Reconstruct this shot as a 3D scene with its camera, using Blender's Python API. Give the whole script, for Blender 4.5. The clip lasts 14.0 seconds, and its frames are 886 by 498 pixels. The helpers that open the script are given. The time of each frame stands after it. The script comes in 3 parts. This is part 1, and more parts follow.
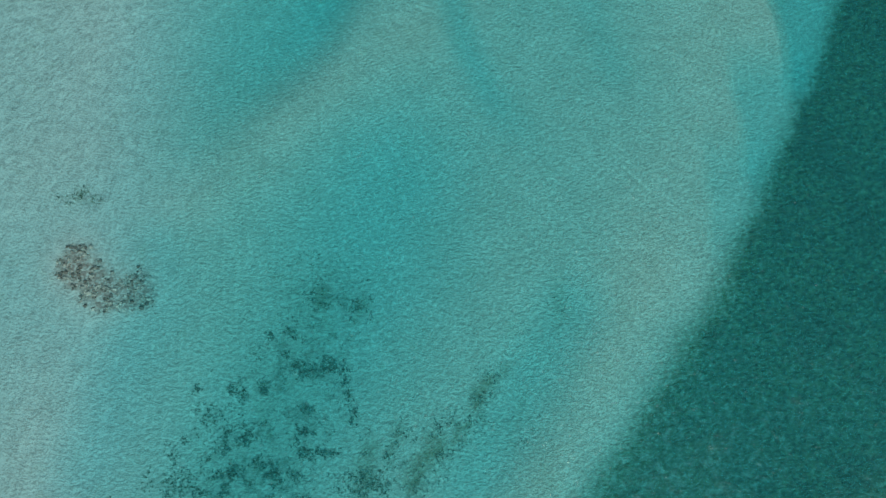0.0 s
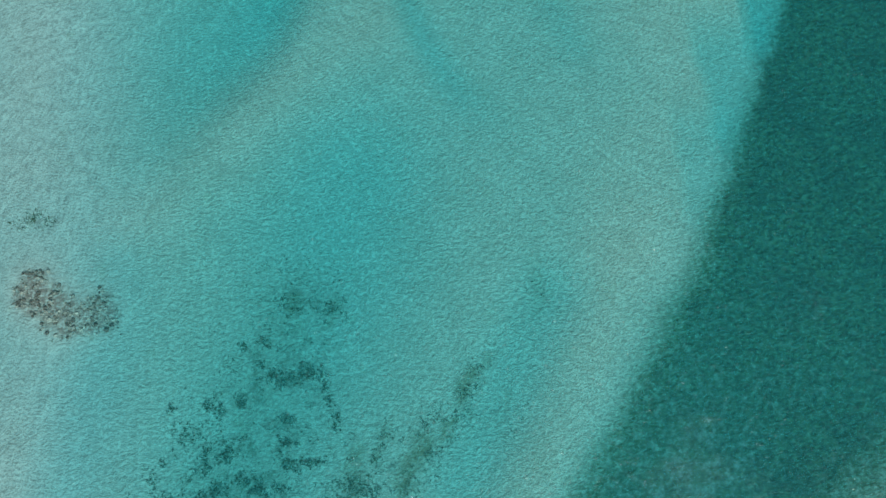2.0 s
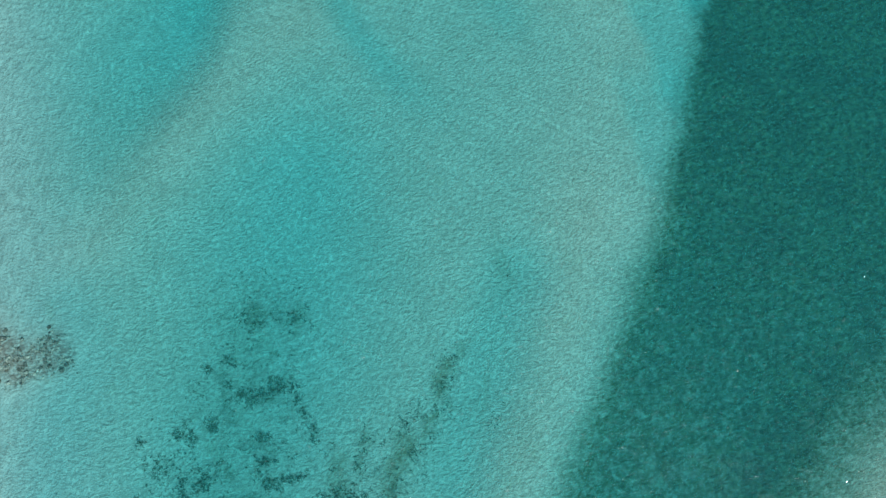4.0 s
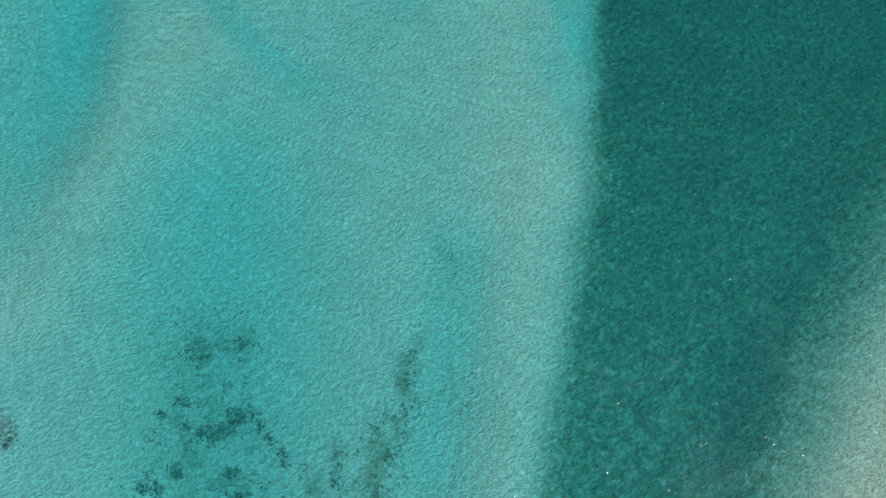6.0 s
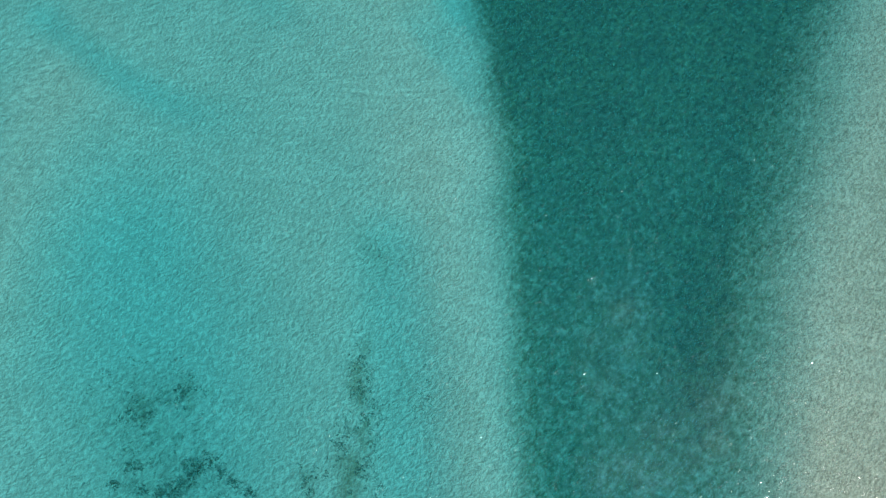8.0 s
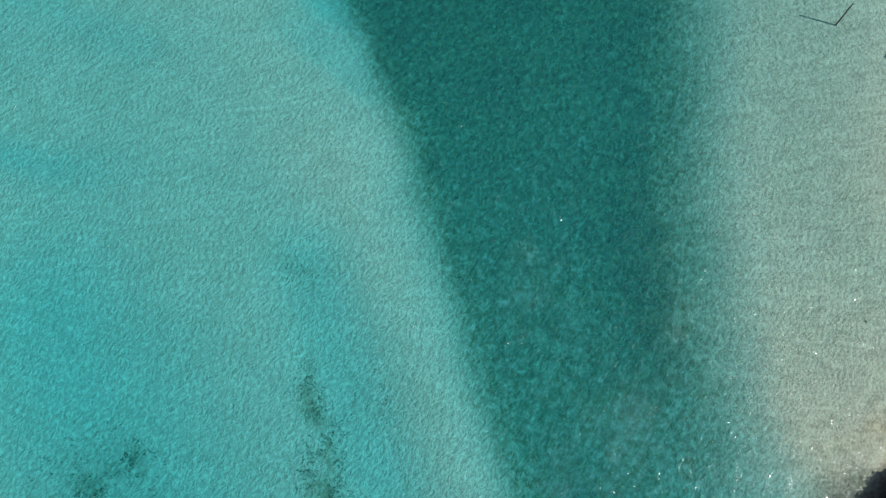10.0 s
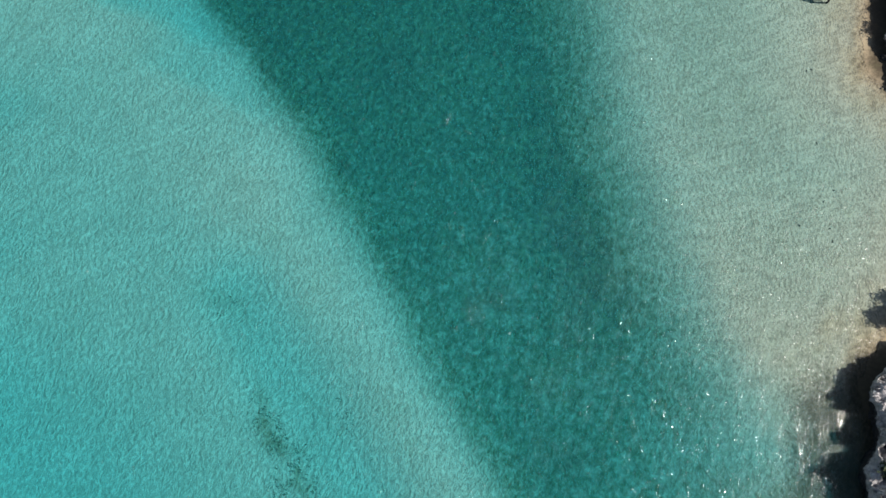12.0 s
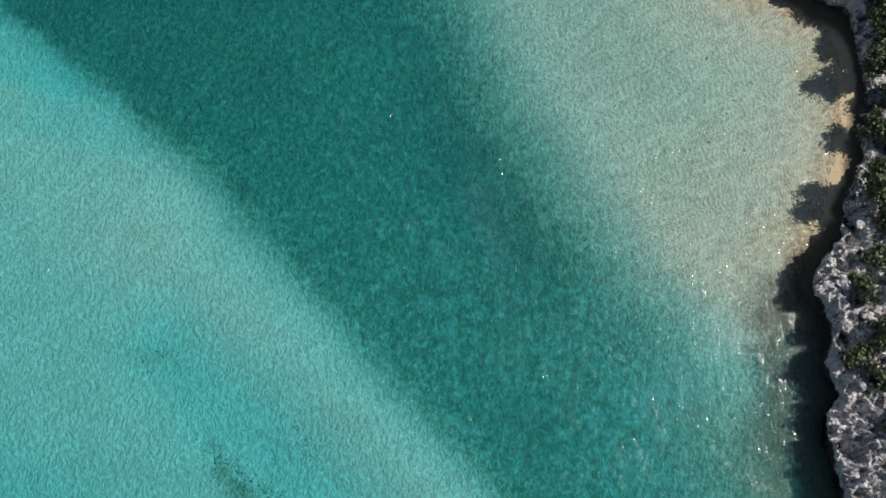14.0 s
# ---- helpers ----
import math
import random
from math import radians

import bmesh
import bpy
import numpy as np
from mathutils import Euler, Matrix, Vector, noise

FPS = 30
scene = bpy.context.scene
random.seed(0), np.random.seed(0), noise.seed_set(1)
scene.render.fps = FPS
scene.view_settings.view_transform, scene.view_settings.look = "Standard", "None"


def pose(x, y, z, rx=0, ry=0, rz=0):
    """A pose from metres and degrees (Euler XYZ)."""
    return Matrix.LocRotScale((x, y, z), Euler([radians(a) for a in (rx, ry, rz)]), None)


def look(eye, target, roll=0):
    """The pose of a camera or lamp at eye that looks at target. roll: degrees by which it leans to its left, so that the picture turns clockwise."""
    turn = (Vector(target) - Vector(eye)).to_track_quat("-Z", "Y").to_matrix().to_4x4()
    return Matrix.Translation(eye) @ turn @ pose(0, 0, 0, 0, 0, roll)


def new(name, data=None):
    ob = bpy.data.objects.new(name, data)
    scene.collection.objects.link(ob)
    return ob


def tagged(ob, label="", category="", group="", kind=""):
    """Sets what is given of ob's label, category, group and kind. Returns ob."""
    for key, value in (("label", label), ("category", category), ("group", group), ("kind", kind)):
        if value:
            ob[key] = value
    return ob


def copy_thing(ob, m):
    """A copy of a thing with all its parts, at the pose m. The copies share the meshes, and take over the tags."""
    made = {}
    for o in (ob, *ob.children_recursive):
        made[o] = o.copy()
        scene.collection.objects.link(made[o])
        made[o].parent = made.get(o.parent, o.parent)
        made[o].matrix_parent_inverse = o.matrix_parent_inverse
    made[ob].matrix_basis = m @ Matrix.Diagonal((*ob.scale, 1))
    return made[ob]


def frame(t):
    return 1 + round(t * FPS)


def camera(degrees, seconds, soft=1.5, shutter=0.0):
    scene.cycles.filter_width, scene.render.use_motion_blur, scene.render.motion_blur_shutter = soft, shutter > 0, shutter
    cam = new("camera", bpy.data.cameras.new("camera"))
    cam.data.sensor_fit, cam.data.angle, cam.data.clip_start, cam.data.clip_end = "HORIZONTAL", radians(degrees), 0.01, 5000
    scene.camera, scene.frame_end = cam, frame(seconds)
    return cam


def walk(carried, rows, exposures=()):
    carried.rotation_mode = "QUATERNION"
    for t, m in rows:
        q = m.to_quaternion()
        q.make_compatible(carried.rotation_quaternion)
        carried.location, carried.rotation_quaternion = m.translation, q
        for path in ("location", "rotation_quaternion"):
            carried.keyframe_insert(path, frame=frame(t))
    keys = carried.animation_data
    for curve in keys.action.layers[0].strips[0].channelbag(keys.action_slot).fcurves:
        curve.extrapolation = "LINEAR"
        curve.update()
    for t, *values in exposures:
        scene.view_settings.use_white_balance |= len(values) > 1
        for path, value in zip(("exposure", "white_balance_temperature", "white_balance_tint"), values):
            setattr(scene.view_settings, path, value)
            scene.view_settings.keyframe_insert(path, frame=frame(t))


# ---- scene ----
cam = camera(60.0, 14.0, soft=1.6)
PATH = [
    (0.0, pose(0.21, -0.14, 80.91, 16.61, 0.02, 0.34)),
    (0.5, pose(0.42, -0.17, 80.25, 16.61, 0.02, -0.88)),
    (1.0, pose(0.64, -0.22, 79.61, 16.61, 0.02, -2.13)),
    (1.5, pose(0.87, -0.27, 78.96, 16.61, 0.02, -3.43)),
    (2.0, pose(1.10, -0.34, 78.33, 16.61, 0.02, -4.83)),
    (2.5, pose(1.35, -0.42, 77.70, 16.61, 0.02, -6.38)),
    (3.0, pose(1.63, -0.53, 77.08, 16.61, 0.02, -8.14)),
    (3.5, pose(1.93, -0.65, 76.47, 16.61, 0.02, -10.12)),
    (4.0, pose(2.25, -0.80, 75.86, 16.61, 0.02, -12.36)),
    (4.5, pose(2.61, -0.97, 75.25, 16.61, 0.02, -14.85)),
    (5.0, pose(2.99, -1.17, 74.65, 16.61, 0.02, -17.59)),
    (5.5, pose(3.39, -1.40, 74.06, 16.61, 0.02, -20.55)),
    (6.0, pose(3.81, -1.65, 73.46, 16.61, 0.02, -23.67)),
    (6.5, pose(4.24, -1.94, 72.87, 16.61, 0.02, -26.90)),
    (7.0, pose(4.66, -2.26, 72.28, 16.61, 0.02, -30.20)),
    (7.5, pose(5.08, -2.61, 71.69, 16.61, 0.02, -33.59)),
    (8.0, pose(5.49, -2.98, 71.11, 16.61, 0.02, -37.06)),
    (8.5, pose(5.87, -3.37, 70.53, 16.61, 0.02, -40.58)),
    (9.0, pose(6.23, -3.77, 69.95, 16.61, 0.02, -44.11)),
    (9.5, pose(6.55, -4.17, 69.37, 16.61, 0.02, -47.60)),
    (10.0, pose(6.84, -4.58, 68.80, 16.61, 0.02, -51.01)),
    (10.5, pose(7.08, -4.98, 68.22, 16.61, 0.02, -54.32)),
    (11.0, pose(7.29, -5.39, 67.65, 16.61, 0.02, -57.56)),
    (11.5, pose(7.47, -5.81, 67.07, 16.61, 0.02, -60.84)),
    (12.0, pose(7.63, -6.24, 66.49, 16.61, 0.02, -64.23)),
    (12.5, pose(7.77, -6.68, 65.91, 16.61, 0.02, -67.69)),
    (13.0, pose(7.90, -7.13, 65.31, 16.61, 0.02, -71.17)),
    (13.5, pose(8.01, -7.59, 64.72, 16.61, 0.02, -74.71)),
    (14.0, pose(8.11, -8.07, 64.12, 16.61, 0.02, -78.45)),
]
walk(cam, PATH, [(0.0, 0.03), (2.5, 0.24), (5.0, 0.31), (10.0, 0.32), (14.0, 0.30)])

# ---------------------------------------------------------------- world and sun
SUN_WAY = Vector((0.37, -0.93, 0.0)).normalized()
SUN_UP = radians(45)
world = bpy.data.worlds.new("sky")
scene.world = world
world.use_nodes = True
wn = world.node_tree.nodes
sky = wn.new("ShaderNodeTexSky")
sky.sky_type = 'NISHITA'
sky.sun_disc = False
sky.sun_elevation = SUN_UP
sky.sun_rotation = math.atan2(SUN_WAY.x, SUN_WAY.y)
wn["Background"].inputs["Strength"].default_value = 0.06
world.node_tree.links.new(sky.outputs["Color"], wn["Background"].inputs["Color"])
sun_data = bpy.data.lights.new("sun", 'SUN')
sun_data.energy = 4.5
sun_data.angle = radians(0.53)
sun_data.color = (1.0, 0.96, 0.90)
sun = new("sun", sun_data)
sun_from = SUN_WAY * math.cos(SUN_UP) * 200 + Vector((0, 0, math.sin(SUN_UP) * 200))
sun.matrix_world = look(sun_from, (0, 0, 0))


# ---------------------------------------------------------------- numbers: noise, curves, depth of the bay
def vnoise(x, y, seed=0):
    """Smooth value noise from 0 to 1 on arrays."""
    xf, yf = np.floor(x), np.floor(y)
    u, v = x - xf, y - yf
    u, v = u * u * (3 - 2 * u), v * v * (3 - 2 * v)
    xi, yi = xf.astype(np.int64), yf.astype(np.int64)

    def h(a, b):
        n = (a * 374761393 + b * 668265263 + seed * 974711) & 0xFFFFFFFF
        n = ((n ^ (n >> 13)) * 1274126177) & 0xFFFFFFFF
        return ((n ^ (n >> 16)) & 0xFFFF) / 65535.0

    a, b = h(xi, yi), h(xi + 1, yi)
    c, d = h(xi, yi + 1), h(xi + 1, yi + 1)
    return (a * (1 - u) + b * u) * (1 - v) + (c * (1 - u) + d * u) * v


def fbm(x, y, octaves=4, seed=0, gain=0.5):
    out, amp, tot = 0.0, 1.0, 0.0
    for k in range(octaves):
        out = out + amp * vnoise(x * 2.03 ** k + 17.3 * k, y * 2.03 ** k - 9.1 * k, seed + k)
        tot += amp
        amp *= gain
    return out / tot


def ramp(a, b, x):
    t = np.clip((x - a) / (b - a), 0, 1)
    return t * t * (3 - 2 * t)


def curve_distance(x, y, pts):
    """Distance to a polyline."""
    best = np.full(np.shape(x), 1e9)
    for (ax, ay), (bx, by) in zip(pts[:-1], pts[1:]):
        dx, dy = bx - ax, by - ay
        t = np.clip(((x - ax) * dx + (y - ay) * dy) / (dx * dx + dy * dy), 0, 1)
        best = np.minimum(best, np.hypot(x - ax - t * dx, y - ay - t * dy))
    return best


DROP_Y = (-300, -60, -24, -6, 3, 12, 21, 30, 39, 48, 57, 75, 300)
DROP_X = (-190, -27.6, -1.7, 11.2, 17.7, 23.7, 30.2, 35.0, 39.5, 44.0, 47.7, 55.1, 150)
SHOAL_X = (-300, 0, 13, 18, 21, 25, 30, 35, 41, 48, 54, 60, 69, 300)
SHOAL_Y = (-300, -70, -45, -34, -27, -19.5, -14.4, -10.2, -4.8, -1.2, 3.2, 8, 13.4, 120)
WEED_X = (-300, -20, 5, 17, 21, 26, 30, 35, 41, 48, 54, 60, 69, 300)
WEED_Y = (-120, -32, -22, -19.6, -18.8, -16.8, -13.2, -8.8, -3.3, 0.4, 4.8, 9.6, 15, 120)
# how much lower the rock stands behind the little beach
def low_rock(x):
    return 1.0 - 0.52 * ramp(36, 41, x) * ramp(55, 52, x) - 0.50 * ramp(58.8, 61, x)


CLIFF_X = (-300, -40, 0, 8, 13, 15.5, 17, 18.8, 20.8, 23.2, 25.2, 27, 29.6, 31.3, 34.1, 36.8, 40.1, 43.5, 47.4, 50.8, 54.3, 57.2, 58.9, 60.2, 60.9, 62, 65, 70, 80, 120, 400)
CLIFF_Y = (-160, -66, -47, -42, -39.4, -38.8, -37.8, -37.9, -38.6, -37.5, -37.7, -37.0, -35.8, -36.4, -37.9, -38.4, -39.0, -39.5, -39.6, -39.3, -38.7, -36.9, -33.4, -30.4, -28.8, -28.3, -27.3, -25.8, -23.0, -12, 60)
CLIFF = [Vector((a, b, 0)) for a, b in zip(CLIFF_X, CLIFF_Y)]


def drop_off(x, y):
    """Metres east of the edge of the sand bank, wavering a little."""
    wob = 1.6 * (fbm(x * 0.13, y * 0.13, 3, 5) - 0.5)
    return 0.81 * (x - np.interp(y, DROP_Y, DROP_X)) + wob


def shore(x, y):
    """Metres seaward of the cliff foot (negative on land)."""
    d = curve_distance(x, y, [(p.x, p.y) for p in CLIFF])
    return np.where(y > np.interp(x, CLIFF_X, CLIFF_Y), d, -d)


def beyond(x, y, xs, ys):
    d = curve_distance(x, y, list(zip(xs, ys)))
    return np.where(y > np.interp(x, xs, ys), d, -d)


def shoal(x, y):
    """Metres seaward of the line where the shallow sand by the shore ends."""
    return beyond(x, y, SHOAL_X, SHOAL_Y) + 3.0 * (fbm(x * 0.16, y * 0.16, 4, 9) - 0.5)


def weed_line(x, y):
    """Metres seaward of the ragged inner edge of the seagrass."""
    return beyond(x, y, WEED_X, WEED_Y) + 4.0 * (fbm(x * 0.22, y * 0.22, 5, 15, 0.6) - 0.5) - 0.8


def hill(x, y, pts, width):
    return np.exp(-(curve_distance(x, y, pts) / width) ** 2)


# step down, where it starts along the edge and how far in, how fast it swings inwards, where it fades
LOBES = ((1.25, 44.0, -0.9, 0.41, 80.0, 120.0), (0.60, 32.0, -1.1, 0.41, 43.0, 52.0), (0.36, 24.6, -1.6, 0.45, 33.0, 40.0))
# sharp south-eastern side of the hollow in the bank
HOLLOW_X = (-300, -60, -40, -31, -25.2, -20, -15, -12.5, -10, -6, 2, 300)
HOLLOW_Y = (-200, 2, 20, 28.4, 35.0, 40.5, 46.0, 49.8, 56.8, 64, 75, 400)


def depth_at(x, y):
    u = drop_off(x, y)
    # the sand bank
    d = 1.95 + 0 * x
    d = d - 0.85 * ramp(-22, -43, x)
    crest = -3.0 - 6.0 * ramp(-4, 45, y)
    wide = 3.5 + 5.0 * ramp(5, 45, y)
    d = d - 0.38 * np.exp(-((u - crest) / wide) ** 2)
    # three overlapping lobes of pale sand, each ending in a small step along the edge
    for step, y0, u0, slope, y1, y2 in LOBES:
        rim = u0 - slope * (y - y0) + 0.5 * (vnoise(x * 0.3, y * 0.3, 57) - 0.5)
        d = d + step * ramp(y0 - 5, y0 + 2, y) * ramp(y2, y1, y) * ramp(-0.5, 0.6, u - rim)
    d = d + 0.88 * hill(x, y, [(-6.0, 32), (-9, 24), (-12, 12), (-18, 0)], 9.0)
    d = d + 0.62 * ramp(33, 46, y) * hill(x, y, [(0, 60), (0.9, 56.5), (3, 48.6), (5.7, 42.6), (9.5, 35.4), (11, 30)], 1.9 + 1.0 * ramp(46, 36, y))
    d = d + 0.25 * hill(x, y, [(17, 60), (18, 54), (20.5, 46)], 2.2)
    d = d + 0.58 * hill(x, y, [(14, 17), (8.6, 8.6), (3, -1)], 3.6)
    d = d - 0.30 * hill(x, y, [(2, 56), (-4.6, 52), (-15, 42), (-22.5, 33.6), (-29, 27)], 5)
    v = beyond(x, y, HOLLOW_X, HOLLOW_Y)
    d = d + (0.25 + 1.0 * ramp(34, 58, y)) * ramp(24, 40, y) * ramp(-2.0, 3.5, v) * np.exp(-np.maximum(v - 4.0, 0) / 8.0)
    d = d + 0.35 * hill(x, y, [(-31, 24), (-33, 12), (-36, 0)], 4.0)
    d = d + 0.5 * (fbm(x * 0.05, y * 0.05, 3, 21) - 0.5)
    d = d - 0.55 * hill(x, y, [(-40.2, 21.5), (-36.5, 18.8), (-34, 19)], 3.5)
    # the channel and the sand by the shore
    s = shoal(x, y)
    near = shore(x, y)
    chan = 3.0 + 0.5 * (fbm(x * 0.09, y * 0.09, 3, 2) - 0.5)
    sand = np.interp(near, (-5, 0, 1.2, 3.5, 8, 14, 22, 40), (-0.5, -0.3, -0.12, 0.2, 0.44, 0.58, 0.78, 1.25))
    sand = sand + 0.16 * ramp(40, 54, x) * ramp(5, 16, near)
    sand = sand + 0.4 * ramp(36, 24, x) * ramp(9, 2, near)
    east = sand + (chan - sand) * ramp(-9, 7, s)
    east = np.where(near > 0, np.minimum(east, 0.3 + 0.17 * near + 0.25 * ramp(30, 50, x)), east)
    d = d + (east - d) * ramp(-0.8, 4.5, u)
    return d


def film_at(x, y):
    """A thin cover of algae along the rims of the meadow and over the deep sand in the south."""
    u, w, s = drop_off(x, y), weed_line(x, y), shoal(x, y)
    rim = 0.85 * ramp(-18, 1, w) * ramp(-1.6, 2.4, u)
    deep = 0.66 * ramp(-5, 5, s) * ramp(-1.4, 2.0, u)
    hole = 0.07 * hill(x, y, [(-10, 68), (-16, 56), (-19, 50), (-25, 43), (-31, 38)], 5.5)
    inner = (0.16 + 0.09 * ramp(40, 54, x)) * ramp(-28, -14, w) * ramp(-1.6, 2.4, u)
    strip = 0.13 * ramp(40, 47, y) * ramp(-0.5, 0.6, u - (-0.9 - 0.41 * (y - 44.0))) * ramp(120, 80, y)
    return np.maximum(np.maximum(np.maximum(rim * ramp(-14, 2, s), inner), deep), np.maximum(hole, strip))


def weed_at(x, y):
    """How thickly seagrass covers the bed."""
    u, s = drop_off(x, y), weed_line(x, y)
    w = ramp(-0.8, 3.0, u) * ramp(-13.0, 6.0, s)
    rim = np.exp(-((s - 1.5) / 3.5) ** 2) * ramp(20, 30, x)
    thin = ramp(6.0, 0.5, u) * ramp(0.40, 0.62, fbm(x * 0.11, y * 0.11, 3, 19))
    return w * (1.0 - 0.45 * thin) * np.minimum(0.50 + 0.55 * ramp(5, 88, 0.6 * x + 1.1 * y) + 0.12 * ramp(18, 36, y) + (0.35 - 0.22 * ramp(34, 48, x)) * rim, 1.05)


# ---------------------------------------------------------------- materials
def material(name):
    m = bpy.data.materials.new(name)
    m.use_nodes = True
    t = m.node_tree
    return m, t, t.nodes, t.links


def val(nodes, links, op, a, b=None, c=None, clamp=False):
    n = nodes.new("ShaderNodeMath")
    n.operation = op
    n.use_clamp = clamp
    for i, v in enumerate((a, b, c)):
        if v is None:
            continue
        if isinstance(v, (int, float)):
            n.inputs[i].default_value = v
        else:
            links.new(v, n.inputs[i])
    return n.outputs[0]


def tex(nodes, links, scale, detail=4, rough=0.55, stretch=(1, 1, 1), turn=0.0, warp=0.0, shift=(0, 0, 0)):
    geo = nodes.new("ShaderNodeNewGeometry")
    mp = nodes.new("ShaderNodeMapping")
    mp.inputs["Scale"].default_value = stretch
    mp.inputs["Rotation"].default_value = (0, 0, turn)
    if any(shift):
        mv = nodes.new("ShaderNodeVectorMath")
        mv.inputs[1].default_value = shift
        links.new(geo.outputs["Position"], mv.inputs[0])
        links.new(mv.outputs[0], mp.inputs["Vector"])
    else:
        links.new(geo.outputs["Position"], mp.inputs["Vector"])
    n = nodes.new("ShaderNodeTexNoise")
    n.inputs["Scale"].default_value = scale
    n.inputs["Detail"].default_value = detail
    n.inputs["Roughness"].default_value = rough
    n.inputs["Distortion"].default_value = warp
    links.new(mp.outputs["Vector"], n.inputs["Vector"])
    return n.outputs["Fac"]


def blend(nodes, links, fac, a, b, how='MIX'):
    n = nodes.new("ShaderNodeMix")
    n.data_type = 'RGBA'
    n.blend_type = how
    for sock, v in ((n.inputs[0], fac), (n.inputs[6], a), (n.inputs[7], b)):
        if isinstance(v, (int, float)):
            sock.default_value = v
        elif isinstance(v, tuple):
            sock.default_value = (*v, 1)
        else:
            links.new(v, sock)
    return n.outputs[2]


def ease(nodes, links, v, lo, hi):
    n = nodes.new("ShaderNodeMapRange")
    n.interpolation_type = 'SMOOTHSTEP'
    n.inputs["From Min"].default_value = lo
    n.inputs["From Max"].default_value = hi
    links.new(v, n.inputs["Value"])
    return n.outputs["Result"]


def attribute(nodes, name):
    n = nodes.new("ShaderNodeAttribute")
    n.attribute_name = name
    return n.outputs["Fac"]


def bumped(nodes, links, shader, height, strength, distance):
    b = nodes.new("ShaderNodeBump")
    b.inputs["Strength"].default_value = strength
    b.inputs["Distance"].default_value = distance
    links.new(height, b.inputs["Height"])
    links.new(b.outputs["Normal"], shader.inputs["Normal"])
    return b


def make_bed():
    m, t, n, l = material("sand_and_weed")
    p = n["Principled BSDF"]
    p.inputs["Roughness"].default_value = 0.9
    p.inputs["Specular IOR Level"].default_value = 0.2
    big = tex(n, l, 0.22, 4)
    fine = tex(n, l, 3.0, 5, 0.65)
    sand = blend(n, l, ease(n, l, big, 0.3, 0.7), (0.47, 0.45, 0.365), (0.53, 0.51, 0.42))
    sand = blend(n, l, ease(n, l, fine, 0.35, 0.75), sand, (0.42, 0.40, 0.32))
    # coarse tan sand on the beach
    geo = n.new("ShaderNodeNewGeometry")
    sep = n.new("ShaderNodeSeparateXYZ")
    l.new(geo.outputs["Position"], sep.inputs[0])
    high = val(n, l, 'ADD', sep.outputs["Z"], val(n, l, 'MULTIPLY', val(n, l, 'SUBTRACT', big, 0.5), 0.5))
    tan = val(n, l, 'ADD', val(n, l, 'MULTIPLY', ease(n, l, high, -0.25, 0.02), 0.72), val(n, l, 'MULTIPLY', ease(n, l, high, -0.62, -0.15), 0.22))
    sand = blend(n, l, tan, sand, blend(n, l, fine, (0.36, 0.27, 0.16), (0.52, 0.42, 0.28)))
    # finer, whiter sand on the western flat
    sand = blend(n, l, val(n, l, 'MULTIPLY', ease(n, l, sep.outputs["X"], -22.0, -40.0), 0.8), sand, blend(n, l, fine, (0.50, 0.495, 0.46), (0.44, 0.435, 0.40)))
    # dark wet rock shelf under the cliff, plus cliff shade painted onto the sand
    shelf_and_shade = ease(n, l, val(n, l, 'ADD', attribute(n, "shelf_and_shade"), val(n, l, 'MULTIPLY', val(n, l, 'SUBTRACT', fine, 0.5), 0.8)), 0.15, 0.85)
    sand = blend(n, l, val(n, l, 'MULTIPLY', shelf_and_shade, 0.94), sand, blend(n, l, fine, (0.035, 0.027, 0.018), (0.12, 0.092, 0.058)))
    gravel = val(n, l, 'MULTIPLY', attribute(n, "rubble"), ease(n, l, tex(n, l, 2.2, 5, 0.65), 0.36, 0.56))
    sand = blend(n, l, gravel, sand, blend(n, l, tex(n, l, 6.0, 3), (0.12, 0.078, 0.062), (0.43, 0.335, 0.285)))
    # thin green film in places
    film = val(n, l, 'MULTIPLY', ease(n, l, tex(n, l, 0.5, 5, 0.6), 0.56, 0.72), 0.10)
    sand = blend(n, l, film, sand, (0.30, 0.33, 0.15))
    mott = tex(n, l, 0.75, 6, 0.62, warp=0.4)
    weed = attribute(n, "weed")
    w = val(n, l, 'ADD', weed, val(n, l, 'MULTIPLY', val(n, l, 'SUBTRACT', mott, 0.5), 0.75))
    cover = val(n, l, 'MULTIPLY', ease(n, l, w, 0.18, 0.88), ease(n, l, weed, 0.0, 0.2))
    thin = tex(n, l, 1.5, 5, 0.65)
    sand = blend(n, l, val(n, l, 'MULTIPLY', attribute(n, "film"), val(n, l, 'MULTIPLY_ADD', thin, 2.4, -0.25), clamp=True), sand, (0.10, 0.115, 0.052))
    sand = blend(n, l, val(n, l, 'MULTIPLY', attribute(n, "olive"), val(n, l, 'MULTIPLY_ADD', thin, 1.2, 0.0), clamp=True), sand, (0.15, 0.125, 0.045))
    grass = blend(n, l, ease(n, l, tex(n, l, 1.6, 4), 0.35, 0.7), (0.036, 0.056, 0.027), (0.100, 0.128, 0.060))
    grass = blend(n, l, val(n, l, 'MULTIPLY', ease(n, l, tex(n, l, 0.17, 5, 0.65), 0.46, 0.66), 0.6), grass, (0.030, 0.040, 0.022))
    l.new(blend(n, l, cover, sand, grass), p.inputs["Base Color"])
    bumped(n, l, p, val(n, l, 'ADD', fine, mott), 0.5, 0.08)
    return m


